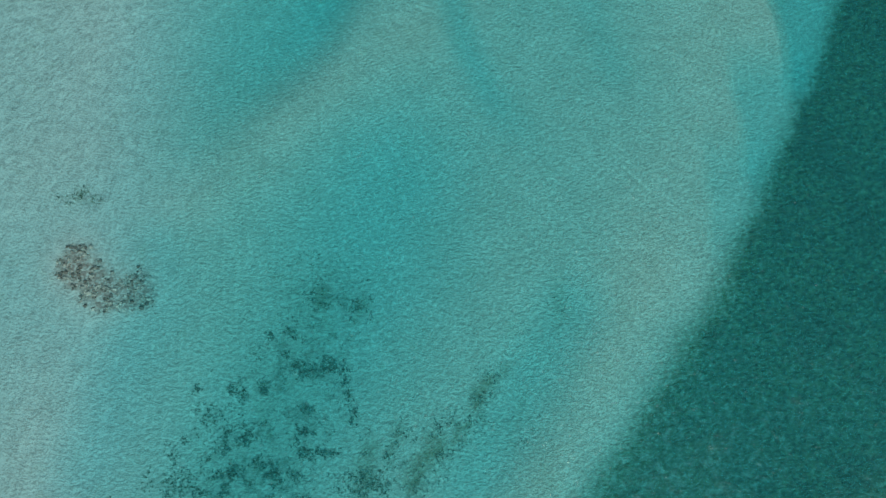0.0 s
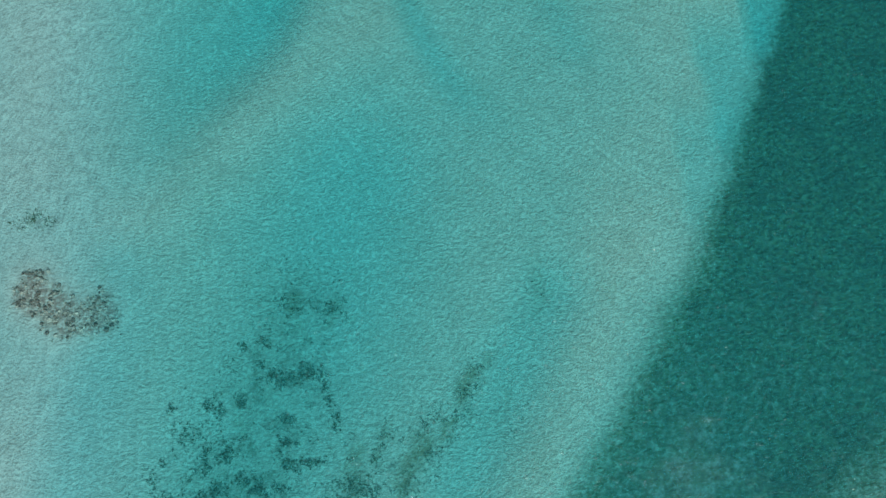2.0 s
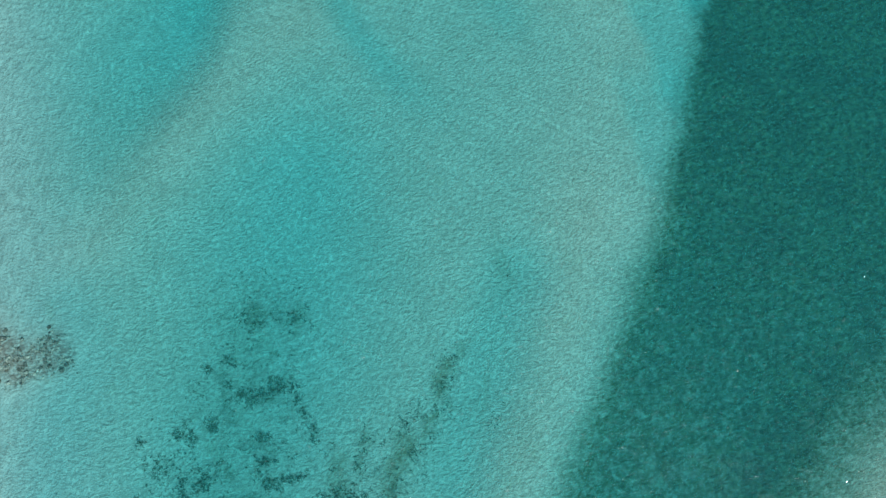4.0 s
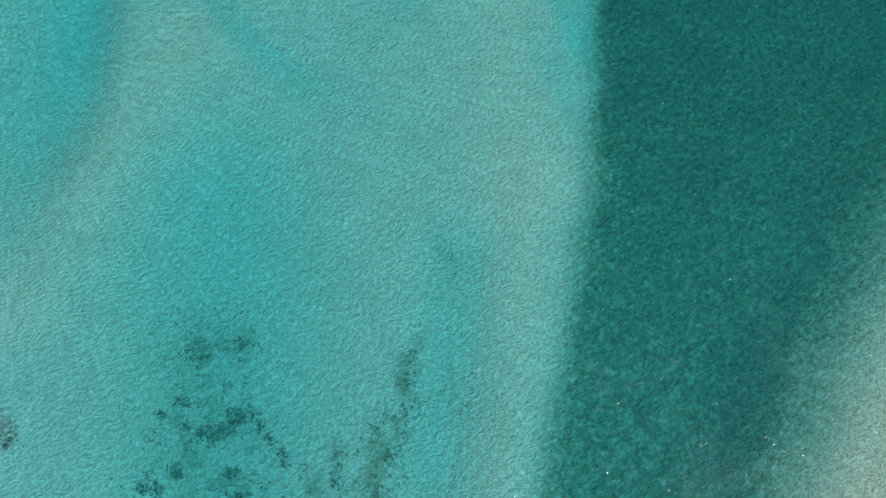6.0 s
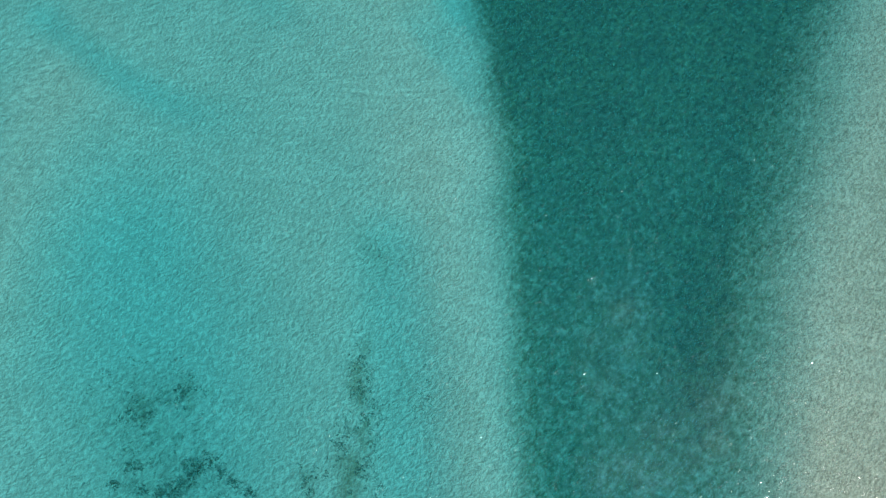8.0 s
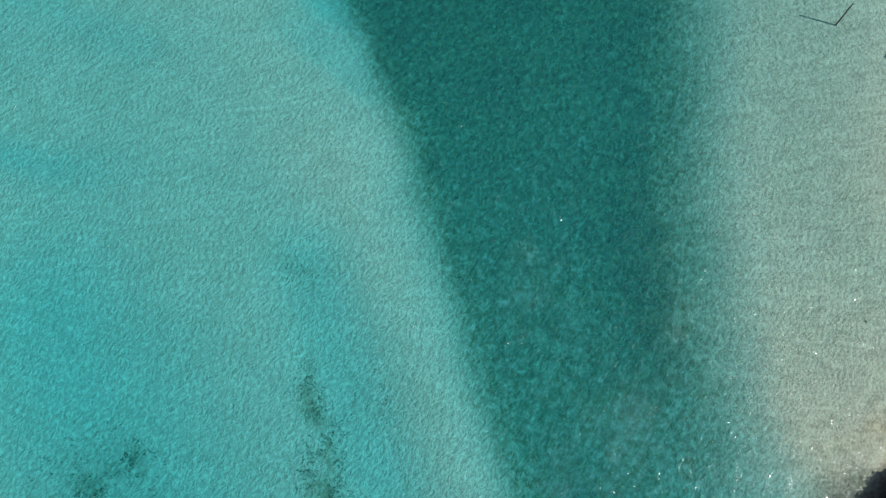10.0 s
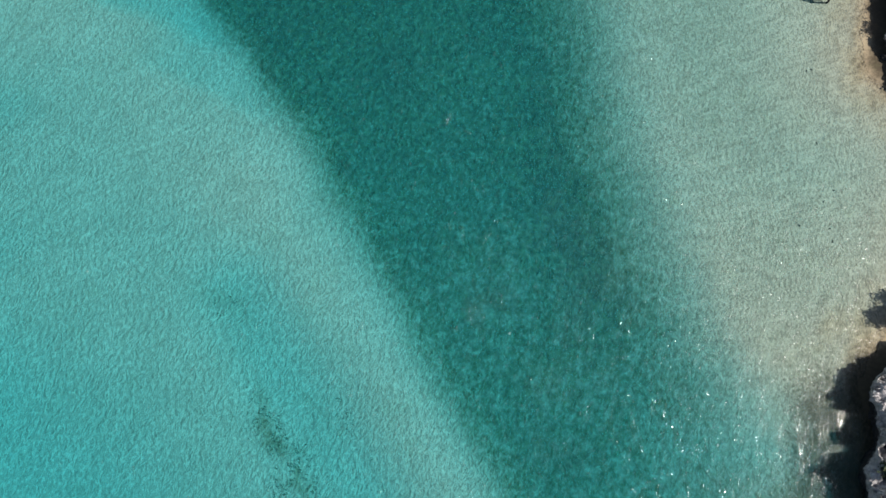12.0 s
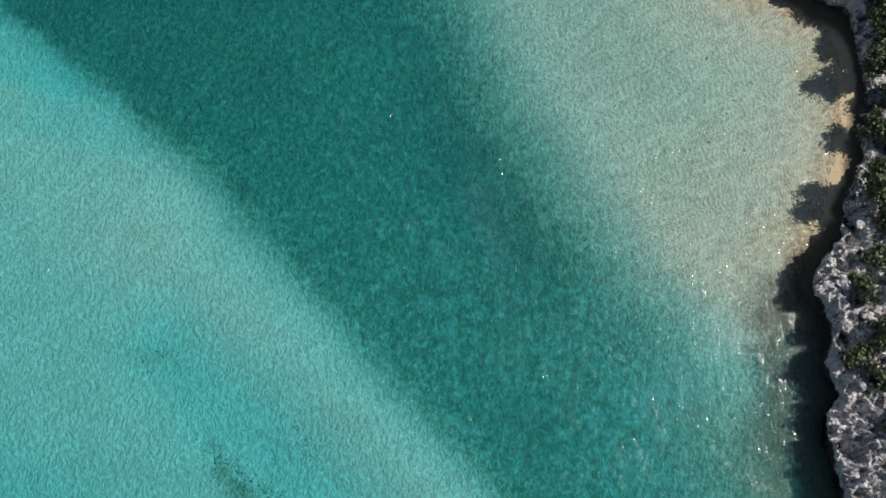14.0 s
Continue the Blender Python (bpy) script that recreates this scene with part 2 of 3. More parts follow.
def make_water():
    """Clear tropical water: red is absorbed with depth, a little light is scattered back, the focusing of light by
    ripples is painted into the tint with noise.
    """
    m, t, n, l = material("clear_sea_water")
    n.remove(n["Principled BSDF"])
    out = n["Material Output"]
    d = attribute(n, "depth")
    # ripples
    r1 = tex(n, l, 1.25, 2, 0.5, (0.38, 1.1, 1), radians(-10), 0.5)
    r2 = tex(n, l, 3.0, 2, 0.5, (0.45, 1.1, 1), radians(-18), 0.5)
    r3 = tex(n, l, 7.5, 2, 0.5, (0.75, 1.0, 1), radians(-5), 0.4)

    def swell(shift):
        """Height of the small waves, with peaked crests, for the painted light only."""
        total = sharp = None
        for scale, size, stretch, turn in ((1.4, 0.55, (0.72, 1.05, 1), -14), (3.0, 0.30, (0.8, 1.05, 1), -24), (5.5, 0.24, (0.85, 1.0, 1), 0)):
            v = tex(n, l, scale, 1, 0.5, stretch, radians(turn), 0.8, shift)
            v = val(n, l, 'SUBTRACT', 1.0, val(n, l, 'MULTIPLY', val(n, l, 'ABSOLUTE', val(n, l, 'SUBTRACT', v, 0.5)), 2.0))
            if scale < 4:
                line = ease(n, l, v, 0.86, 1.0)
                sharp = line if sharp is None else val(n, l, 'MULTIPLY_ADD', line, 0.7, sharp)
            v = val(n, l, 'MULTIPLY', v, size)
            total = v if total is None else val(n, l, 'ADD', total, v)
        return total, sharp

    # ripple sides towards the sun lightened, the others darkened, in the tint itself
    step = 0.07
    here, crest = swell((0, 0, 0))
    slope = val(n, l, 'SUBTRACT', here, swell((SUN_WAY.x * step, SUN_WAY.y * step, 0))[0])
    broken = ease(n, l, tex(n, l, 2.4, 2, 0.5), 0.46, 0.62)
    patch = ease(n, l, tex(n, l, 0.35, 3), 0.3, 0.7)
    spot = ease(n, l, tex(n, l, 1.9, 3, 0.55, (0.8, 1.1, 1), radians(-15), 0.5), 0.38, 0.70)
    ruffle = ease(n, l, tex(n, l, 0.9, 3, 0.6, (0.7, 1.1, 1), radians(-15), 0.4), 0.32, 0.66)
    painted_light = val(n, l, 'MULTIPLY', slope, val(n, l, 'MULTIPLY_ADD', ruffle, 2.2, val(n, l, 'MULTIPLY_ADD', patch, 1.0, 0.5)))
    painted_light = val(n, l, 'MULTIPLY', painted_light, val(n, l, 'MULTIPLY_ADD', ease(n, l, d, 3.2, 2.2), 0.45, 0.55))
    painted_light = val(n, l, 'MULTIPLY_ADD', val(n, l, 'SUBTRACT', spot, 0.35), 0.10, painted_light)
    painted_light = val(n, l, 'ADD', painted_light, val(n, l, 'MULTIPLY', val(n, l, 'MULTIPLY', crest, broken), 0.34))
    # threads of focused light on the shallow sand, painted into the water tint
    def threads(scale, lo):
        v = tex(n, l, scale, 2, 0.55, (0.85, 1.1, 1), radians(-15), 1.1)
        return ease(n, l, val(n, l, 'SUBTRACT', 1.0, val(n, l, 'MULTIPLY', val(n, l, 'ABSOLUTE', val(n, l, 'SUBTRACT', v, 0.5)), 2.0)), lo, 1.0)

    light_net = val(n, l, 'ADD', val(n, l, 'MULTIPLY', threads(2.1, 0.70), 0.40), val(n, l, 'MULTIPLY', threads(3.8, 0.72), 0.75))
    light_net = val(n, l, 'MULTIPLY', light_net, val(n, l, 'MULTIPLY_ADD', ruffle, 0.4, 0.75))
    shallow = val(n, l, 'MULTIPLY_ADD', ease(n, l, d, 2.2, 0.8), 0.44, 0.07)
    painted_light = val(n, l, 'MULTIPLY_ADD', val(n, l, 'SUBTRACT', light_net, 0.52), shallow, painted_light)
    light_tint = val(n, l, 'MINIMUM', val(n, l, 'MAXIMUM', val(n, l, 'ADD', 0.782, painted_light), 0.58), 1.0)
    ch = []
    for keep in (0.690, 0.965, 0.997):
        ch.append(val(n, l, 'MULTIPLY', val(n, l, 'POWER', keep, d), light_tint, clamp=True))
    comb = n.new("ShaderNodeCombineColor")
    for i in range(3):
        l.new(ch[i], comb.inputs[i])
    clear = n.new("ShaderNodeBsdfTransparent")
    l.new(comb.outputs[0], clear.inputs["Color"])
    haze = n.new("ShaderNodeBsdfDiffuse")
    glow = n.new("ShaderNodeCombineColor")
    # the scatter colour carries the painted ripple light too
    light_scale = val(n, l, 'POWER', light_tint, 2.5)
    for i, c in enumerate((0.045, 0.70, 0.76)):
        l.new(val(n, l, 'MULTIPLY', light_scale, c), glow.inputs[i])
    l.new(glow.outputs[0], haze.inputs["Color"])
    body = n.new("ShaderNodeMixShader")
    l.new(val(n, l, 'MULTIPLY', val(n, l, 'SUBTRACT', 1.0, val(n, l, 'POWER', 0.72, d)), 0.19), body.inputs[0])
    l.new(clear.outputs[0], body.inputs[1])
    l.new(haze.outputs[0], body.inputs[2])
    gloss = n.new("ShaderNodeBsdfGlossy")
    gloss.inputs["Roughness"].default_value = 0.075
    height = val(n, l, 'ADD', val(n, l, 'MULTIPLY', r1, 0.080), val(n, l, 'ADD', val(n, l, 'MULTIPLY', r2, 0.040), val(n, l, 'MULTIPLY', r3, 0.015)))
    # steep little crests that catch the sun
    ridge = tex(n, l, 2.1, 2, 0.5, (0.30, 1.1, 1), radians(-10), 0.5)
    ridge = val(n, l, 'SUBTRACT', 1.0, val(n, l, 'MULTIPLY', val(n, l, 'ABSOLUTE', val(n, l, 'SUBTRACT', ridge, 0.5)), 2.0))
    steep = val(n, l, 'MULTIPLY', ease(n, l, ridge, 0.70, 1.0), ease(n, l, tex(n, l, 1.1, 3, 0.6), 0.42, 0.66))
    height = val(n, l, 'MULTIPLY_ADD', steep, 0.038, height)
    fleck = val(n, l, 'MULTIPLY', ease(n, l, tex(n, l, 5.0, 1, 0.5, (0.6, 1.0, 1), radians(-10), 0.3), 0.60, 0.76), ease(n, l, tex(n, l, 0.6, 3, 0.6), 0.36, 0.62))
    height = val(n, l, 'MULTIPLY_ADD', fleck, 0.040, height)
    b = bumped(n, l, gloss, height, 1.0, 1.0)
    l.new(b.outputs["Normal"], haze.inputs["Normal"])
    soft = n.new("ShaderNodeBump")
    soft.inputs["Strength"].default_value = 0.5
    soft.inputs["Distance"].default_value = 1.0
    l.new(height, soft.inputs["Height"])
    facing = n.new("ShaderNodeLayerWeight")
    facing.inputs["Blend"].default_value = 0.5
    l.new(soft.outputs["Normal"], facing.inputs["Normal"])
    sheen = val(n, l, 'MULTIPLY_ADD', val(n, l, 'POWER', facing.outputs["Facing"], 5.0), 0.98, 0.02)
    mix = n.new("ShaderNodeMixShader")
    l.new(sheen, mix.inputs[0])
    l.new(body.outputs[0], mix.inputs[1])
    l.new(gloss.outputs[0], mix.inputs[2])
    l.new(mix.outputs[0], out.inputs["Surface"])
    return m


def make_plain(name, dark, light, scale=3.0, rough=0.85, bump=0.4, dist=0.05, stretch=(1, 1, 1), vary=0.0):
    m, t, n, l = material(name)
    p = n["Principled BSDF"]
    p.inputs["Roughness"].default_value = rough
    a = tex(n, l, scale, 6, 0.65, stretch)
    b = tex(n, l, scale * 0.23, 4, 0.6, stretch)
    f = val(n, l, 'ADD', val(n, l, 'MULTIPLY', a, 0.65), val(n, l, 'MULTIPLY', b, 0.35))
    if vary:
        info = n.new("ShaderNodeObjectInfo")
        f = val(n, l, 'MULTIPLY_ADD', val(n, l, 'SUBTRACT', info.outputs["Random"], 0.5), vary, f)
    l.new(blend(n, l, ease(n, l, f, 0.36, 0.64), dark, light), p.inputs["Base Color"])
    bumped(n, l, p, a, bump, dist)
    return m


def make_rock():
    m, t, n, l = material("pitted_limestone")
    p = n["Principled BSDF"]
    p.inputs["Roughness"].default_value = 0.92
    a = tex(n, l, 1.1, 6, 0.7)
    b = tex(n, l, 5.0, 6, 0.72, warp=0.6)
    v = n.new("ShaderNodeTexVoronoi")
    v.inputs["Scale"].default_value = 4.5
    geo = n.new("ShaderNodeNewGeometry")
    l.new(geo.outputs["Position"], v.inputs["Vector"])
    base = blend(n, l, ease(n, l, a, 0.37, 0.62), (0.34, 0.325, 0.315), (0.82, 0.785, 0.755))
    base = blend(n, l, ease(n, l, b, 0.37, 0.55), (0.07, 0.066, 0.062), base)
    base = blend(n, l, val(n, l, 'MULTIPLY', ease(n, l, tex(n, l, 0.6, 3), 0.55, 0.7), 0.4), base, (0.30, 0.22, 0.18))
    block = ease(n, l, tex(n, l, 0.33, 2, 0.5), 0.50, 0.58)
    base = blend(n, l, val(n, l, 'MULTIPLY', block, 0.65), base, blend(n, l, a, (0.42, 0.39, 0.39), (0.72, 0.68, 0.68)))
    # black lichen on the splash zone, and the shaded face painted in with it
    sep = n.new("ShaderNodeSeparateXYZ")
    l.new(geo.outputs["Position"], sep.inputs[0])
    shade_height = val(n, l, 'MULTIPLY_ADD', val(n, l, 'SUBTRACT', a, 0.5), 2.2, sep.outputs["Z"])
    base = blend(n, l, ease(n, l, shade_height, 1.5, 0.7), base, (0.028, 0.027, 0.026))
    l.new(base, p.inputs["Base Color"])
    h = val(n, l, 'ADD', b, val(n, l, 'MULTIPLY', v.outputs["Distance"], 0.7))
    bumped(n, l, p, h, 1.0, 0.22)
    return m


def make_leaf(name, a, b):
    m, t, n, l = material(name)
    p = n["Principled BSDF"]
    p.inputs["Roughness"].default_value = 0.6
    geo = n.new("ShaderNodeNewGeometry")
    l.new(blend(n, l, geo.outputs["Random Per Island"], a, b), p.inputs["Base Color"])
    return m


BED = make_bed()
WATER = make_water()
ROCK = make_rock()
LEAF = make_leaf("scrub_leaf", (0.028, 0.045, 0.016), (0.10, 0.12, 0.045))
BARK = make_plain("grey_bark", (0.10, 0.08, 0.065), (0.25, 0.21, 0.18), 8)
GRASS = make_leaf("seagrass_blade", (0.035, 0.058, 0.026), (0.13, 0.165, 0.075))
ALGA = make_leaf("brown_alga", (0.034, 0.040, 0.014), (0.125, 0.125, 0.050))
OLIVE = make_leaf("olive_seagrass", (0.060, 0.068, 0.028), (0.16, 0.16, 0.080))
CORAL = make_plain("dead_coral", (0.16, 0.105, 0.08), (0.50, 0.40, 0.33), 4, 0.9, 0.8, 0.1, vary=0.5)
DECK = make_plain("weathered_timber", (0.27, 0.26, 0.27), (0.46, 0.45, 0.46), 2.2, 0.8, 0.5, 0.02, (1, 7, 1), 0.5)
PILE = make_plain("dark_wet_timber", (0.035, 0.03, 0.026), (0.12, 0.10, 0.085), 5, 0.7)
CAP = make_plain("white_plastic", (0.74, 0.74, 0.73), (0.82, 0.82, 0.81), 6, 0.4, 0.05)
CUCUMBER = make_plain("black_skin", (0.012, 0.011, 0.010), (0.035, 0.03, 0.025), 20, 0.6)
THATCH = make_plain("dry_thatch", (0.16, 0.13, 0.09), (0.34, 0.28, 0.20), 6, 0.95, 0.8, 0.05)


# ---------------------------------------------------------------- mesh helpers
def sheet(name, xs, ys, z, mat, **attrs):
    """A grid mesh over the lines xs and ys with heights z(ny, nx)."""
    nx, ny = len(xs), len(ys)
    co = np.empty((ny, nx, 3), np.float32)
    co[..., 0], co[..., 1], co[..., 2] = xs[None, :], ys[:, None], z
    i = np.arange(ny * nx).reshape(ny, nx)
    quads = np.stack([i[:-1, :-1], i[:-1, 1:], i[1:, 1:], i[1:, :-1]], -1).reshape(-1, 4)
    return quad_mesh(name, co.reshape(-1, 3), quads, mat, True, **attrs)


def quad_mesh(name, co, quads, mat, smooth=False, **attrs):
    me = bpy.data.meshes.new(name)
    nq, k = quads.shape
    me.vertices.add(len(co))
    me.vertices.foreach_set("co", np.ascontiguousarray(co, np.float32).ravel())
    me.loops.add(nq * k)
    me.loops.foreach_set("vertex_index", np.ascontiguousarray(quads, np.int32).ravel())
    me.polygons.add(nq)
    me.polygons.foreach_set("loop_start", np.arange(0, nq * k, k, dtype=np.int32))
    me.polygons.foreach_set("use_smooth", np.full(nq, smooth))
    me.materials.append(mat)
    me.update(calc_edges=True)
    for key, v in attrs.items():
        a = me.attributes.new(key, 'FLOAT', 'POINT')
        a.data.foreach_set("value", np.ascontiguousarray(v, np.float32).ravel())
    return me


def lines(lo, hi, step, far=3000.0):
    """Grid lines: even from lo to hi, then ever wider out to the horizon."""
    mid = np.arange(lo, hi + step / 2, step)
    out = step * 3 * (1.35 ** np.arange(1, 40))
    out = np.cumsum(out)
    out = out[out < far]
    return np.concatenate([(lo - out)[::-1], mid, hi + out])


def part(name, bm, mat, parent, label=""):
    me = bpy.data.meshes.new(name)
    bm.to_mesh(me)
    bm.free()
    me.materials.append(mat)
    ob = new(name, me)
    ob.parent = parent
    if label:
        tagged(ob, label)
    return ob


def box(bm, lo, hi, bevel=0.0):
    r = bmesh.ops.create_cube(bm, size=1)
    for v in r["verts"]:
        v.co = Vector([lo[i] + (v.co[i] + 0.5) * (hi[i] - lo[i]) for i in range(3)])
    if bevel:
        es = list({e for v in r["verts"] for e in v.link_edges})
        bmesh.ops.bevel(bm, geom=es, offset=bevel, segments=1, affect='EDGES')


def rod(bm, a, b, r1, r2, sides=10):
    a, b = Vector(a), Vector(b)
    m = Matrix.Translation((a + b) / 2) @ (b - a).to_track_quat('Z', 'Y').to_matrix().to_4x4()
    bmesh.ops.create_cone(bm, cap_ends=True, segments=sides, radius1=r1, radius2=r2, depth=(b - a).length, matrix=m)


# ---------------------------------------------------------------- weed patches on the bank: place, size, turn in degrees, strength
DARK_CLUMPS = [
    (-14.8, 11.0, 1.7, 0.8, 10, 0.85), (-12.1, 11.4, 1.0, 0.9, 30, 0.9), (-10.3, 9.5, 0.45, 2.2, -12, 0.75),
    (-18.9, 8.7, 0.7, 0.9, 0, 0.8), (-14.2, 4.3, 0.9, 1.0, 20, 0.9), (-14.3, 6.6, 0.8, 0.7, 0, 0.8),
    (-20.4, 3.6, 0.8, 1.2, 35, 0.8), (-22.7, 3.4, 0.7, 1.5, 30, 0.7), (-22.3, -0.1, 1.6, 0.8, -25, 0.85),
    (-18.6, 0.4, 0.9, 1.5, 30, 0.7), (-17.2, -0.9, 0.9, 1.4, 0, 0.75), (-15.5, 14.4, 1.1, 0.5, 10, 0.6),
]
SOFT_CLUMPS = [
    (-13.3, 18.8, 1.5, 1.3, 20, 0.72), (-9.1, 17.5, 1.3, 1.1, 35, 0.62), (4.3, 8.5, 0.9, 2.0, 30, 0.30),
    (-1.7, 0.9, 1.5, 2.6, 25, 0.40), (2.0, 4.2, 0.7, 2.4, 28, 0.35), (6.1, 10.7, 0.7, 1.7, 32, 0.22),
    (12.4, 17.6, 1.3, 2.2, 20, 0.08), (-13.2, 2.6, 2.2, 1.4, 0, 0.5), (-9.6, 2.3, 1.3, 2.0, 10, 0.5),
    (-4.6, 2.8, 1.2, 2.0, 20, 0.45), (-8.2, -0.6, 1.7, 1.6, 0, 0.5), (-6.0, -1.0, 1.3, 1.6, 0, 0.45),
    (-0.3, 4.0, 0.9, 1.8, 30, 0.4), (-11.0, 22.0, 0.9, 1.6, 40, 0.3),
]
FAINT_CLUMPS = [
    (-26.0, 1.5, 2.0, 1.4, 20, 0.45), (-27.5, -1.5, 2.5, 1.6, 0, 0.4), (-24.0, 6.0, 1.8, 1.2, 20, 0.35),
    (-19.5, 12.0, 1.4, 1.0, 0, 0.3), (-22.0, 9.0, 1.5, 1.0, 30, 0.35), (-40.7, 29.8, 1.7, 1.0, 0, 0.7),
    (8.5, 3.5, 0.9, 2.8, 30, 0.08), (-17.0, 15.5, 1.5, 0.9, 0, 0.35), (-16.5, -4.0, 2.4, 1.2, 0, 0.5),
]
SMALL_CLUMPS = [(x, y, a, b, turn, 0.7) for x, y, a, b, turn in (
    (-16.4, 15.3, 0.8, 0.35, -10), (-18.6, 14.6, 0.4, 0.6, 0), (-16.8, 12.6, 0.5, 0.4, 20), (-21.0, 7.9, 0.4, 0.8, 15), (-22.3, 8.6, 0.4, 0.5, 0),
    (-18.7, 4.9, 0.5, 0.8, 10), (-20.9, 4.3, 0.4, 0.9, 40), (-22.1, 2.6, 0.35, 0.9, 40), (-14.7, 2.4, 0.9, 0.6, 0), (-11.8, 2.4, 1.0, 0.6, 20),
    (-21.6, 0.3, 0.8, 0.4, -35), (-20.1, 0.2, 0.5, 0.8, 30), (-19.3, 1.4, 0.35, 0.8, 15), (-22.3, -1.5, 0.7, 0.9, 0), (-17.5, 0.4, 0.9, 0.6, 0),
    (-15.2, 0.1, 0.8, 0.5, 25), (-26.0, 3.7, 0.6, 0.5, 0), (-25.9, 8.7, 0.5, 0.4, 0), (-24.6, -1.6, 0.8, 0.5, 10), (-19.4, -2.4, 0.9, 0.6, 0),
    (-14.0, -2.6, 0.9, 0.7, 0), (-23.8, -4.2, 0.9, 0.7, 20), (-9.3, 6.0, 0.4, 0.9, 10))]
CLUMPS = DARK_CLUMPS + SOFT_CLUMPS + FAINT_CLUMPS + SMALL_CLUMPS


def clump_cover(x, y):
    w = np.zeros(np.shape(x))
    wx = x + 2.0 * (fbm(x * 1.3, y * 1.3, 4, 31, 0.6) - 0.5)
    wy = y + 2.0 * (fbm(x * 1.3, y * 1.3, 4, 37, 0.6) - 0.5)
    for cx, cy, a, b, turn, power in CLUMPS:
        c, s = math.cos(radians(turn)), math.sin(radians(turn))
        px, py = (wx - cx) * c - (wy - cy) * s, (wx - cx) * s + (wy - cy) * c
        w = np.maximum(w, power * np.exp(-((px / a) ** 2 + (py / b) ** 2)))
    return w


# drawn-out algae: ends, width and thickness
OLIVE_FILM = [((7.1, 11.2), (5.2, 9.6), 0.5, 0.5), ((5.2, 9.8), (3.4, 7.2), 0.8, 1.0), ((2.4, 5.4), (1.4, 3.0), 0.5, 0.9), ((-0.4, 3.4), (-2.8, -0.8), 1.0, 1.0),
              ((-13.0, 19.6), (-13.8, 18.0), 1.0, 0.9), ((-8.6, 18.2), (-9.6, 16.6), 0.9, 0.7), ((12.9, 21.0), (12.8, 16.0), 1.0, 0.30), ((8.6, 7.5), (7.6, 5.0), 0.8, 0.28),
              ((-7.4, 2.6), (-8.2, -1.0), 1.1, 0.7), ((-4.6, 4.4), (-5.4, 2.0), 0.8, 0.5), ((-14.0, 17.0), (-18.5, 0.0), 5.5, 0.42), ((-19.0, 0.0), (-23.0, -8.0), 5.5, 0.42)]


def olive_film(x, y):
    """Smooth olive algae drawn out along the current."""
    wx = x + 1.6 * (fbm(x * 0.7, y * 0.7, 3, 131) - 0.5)
    wy = y + 1.6 * (fbm(x * 0.7, y * 0.7, 3, 137) - 0.5)
    w = np.zeros(np.shape(x))
    for a, b, wide, thick in OLIVE_FILM:
        w = np.maximum(w, thick * hill(wx, wy, [a, b], wide))
    return w


def speck_cover(x, y):
    """Small weed scattered over the south of the sand bank."""
    d = curve_distance(x, y, [(-14, 17), (-16, 8), (-19, 0), (-22, -10)])
    e = curve_distance(x, y, [(4, 8), (-2, 1), (-9, -4)])
    w = np.maximum(0.8 * ramp(10, 2, d), 0.8 * ramp(4, 1, e))
    return w * ramp(0.43, 0.60, fbm(x * 0.75, y * 0.75, 4, 101))


def reef_cover(x, y):
    wx = x + 2.6 * (fbm(x * 0.9, y * 0.9, 5, 41, 0.6) - 0.5)
    wy = y + 2.6 * (fbm(x * 0.9, y * 0.9, 5, 43, 0.6) - 0.5)
    d = curve_distance(wx, wy, [(-40.2, 22.4), (-39.2, 20.6), (-37.2, 19.6), (-36.2, 18.8), (-33.6, 19.2)])
    return ramp(2.9, 1.2, d)


# ---------------------------------------------------------------- the ground: one sheet, bay and land
def ground_height(x, y):
    z = depth_at(x, y)
    z = np.where(z > 0, -0.6 * z, -z)
    near = shore(x, y)
    z = z + 0.07 * (fbm(x * 0.8, y * 0.8, 3, 3) - 0.5) * ramp(-0.5, 1.5, near)
    land = 1.2 + 1.2 * fbm(x * 0.05, y * 0.05, 3, 8) + 0.9 * ramp(-10, -80, near)
    return z + (land - z) * ramp(-1.2, -3.5, near)


gx, gy = lines(-66, 86, 0.4), lines(-58, 74, 0.4)
GX, GY = np.meshgrid(gx, gy)
cover = np.maximum(weed_at(GX, GY), np.maximum(0.62 * clump_cover(GX, GY), 0.5 * speck_cover(GX, GY)))
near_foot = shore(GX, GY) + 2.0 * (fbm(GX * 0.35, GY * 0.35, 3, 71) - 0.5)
# beach and north-east bands darken the cliff's shadow in colour; the south is rock
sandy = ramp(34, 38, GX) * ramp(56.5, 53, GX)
shelf_and_shade = np.maximum(ramp(3.4, 0.6, near_foot) * (1.0 - sandy) + ramp(1.7, 0.5, near_foot) * sandy, ramp(34, 26, GX) * ramp(10.0, 1.5, near_foot))
ground = new("ground", sheet("ground", gx, gy, ground_height(GX, GY), BED, weed=cover, rubble=reef_cover(GX, GY), shelf_and_shade=shelf_and_shade, film=film_at(GX, GY), olive=olive_film(GX, GY)))
tagged(ground, "pale coral sand sea bed rising to a tan beach", "ground", kind="structure")

# ---------------------------------------------------------------- the water: a rippled sheet to the horizon
wx_, wy_ = lines(-62, 84, 0.26), lines(-50, 72, 0.26)
WX, WY = np.meshgrid(wx_, wy_)
rng = np.random.RandomState(4)
wave = np.zeros(WX.shape)
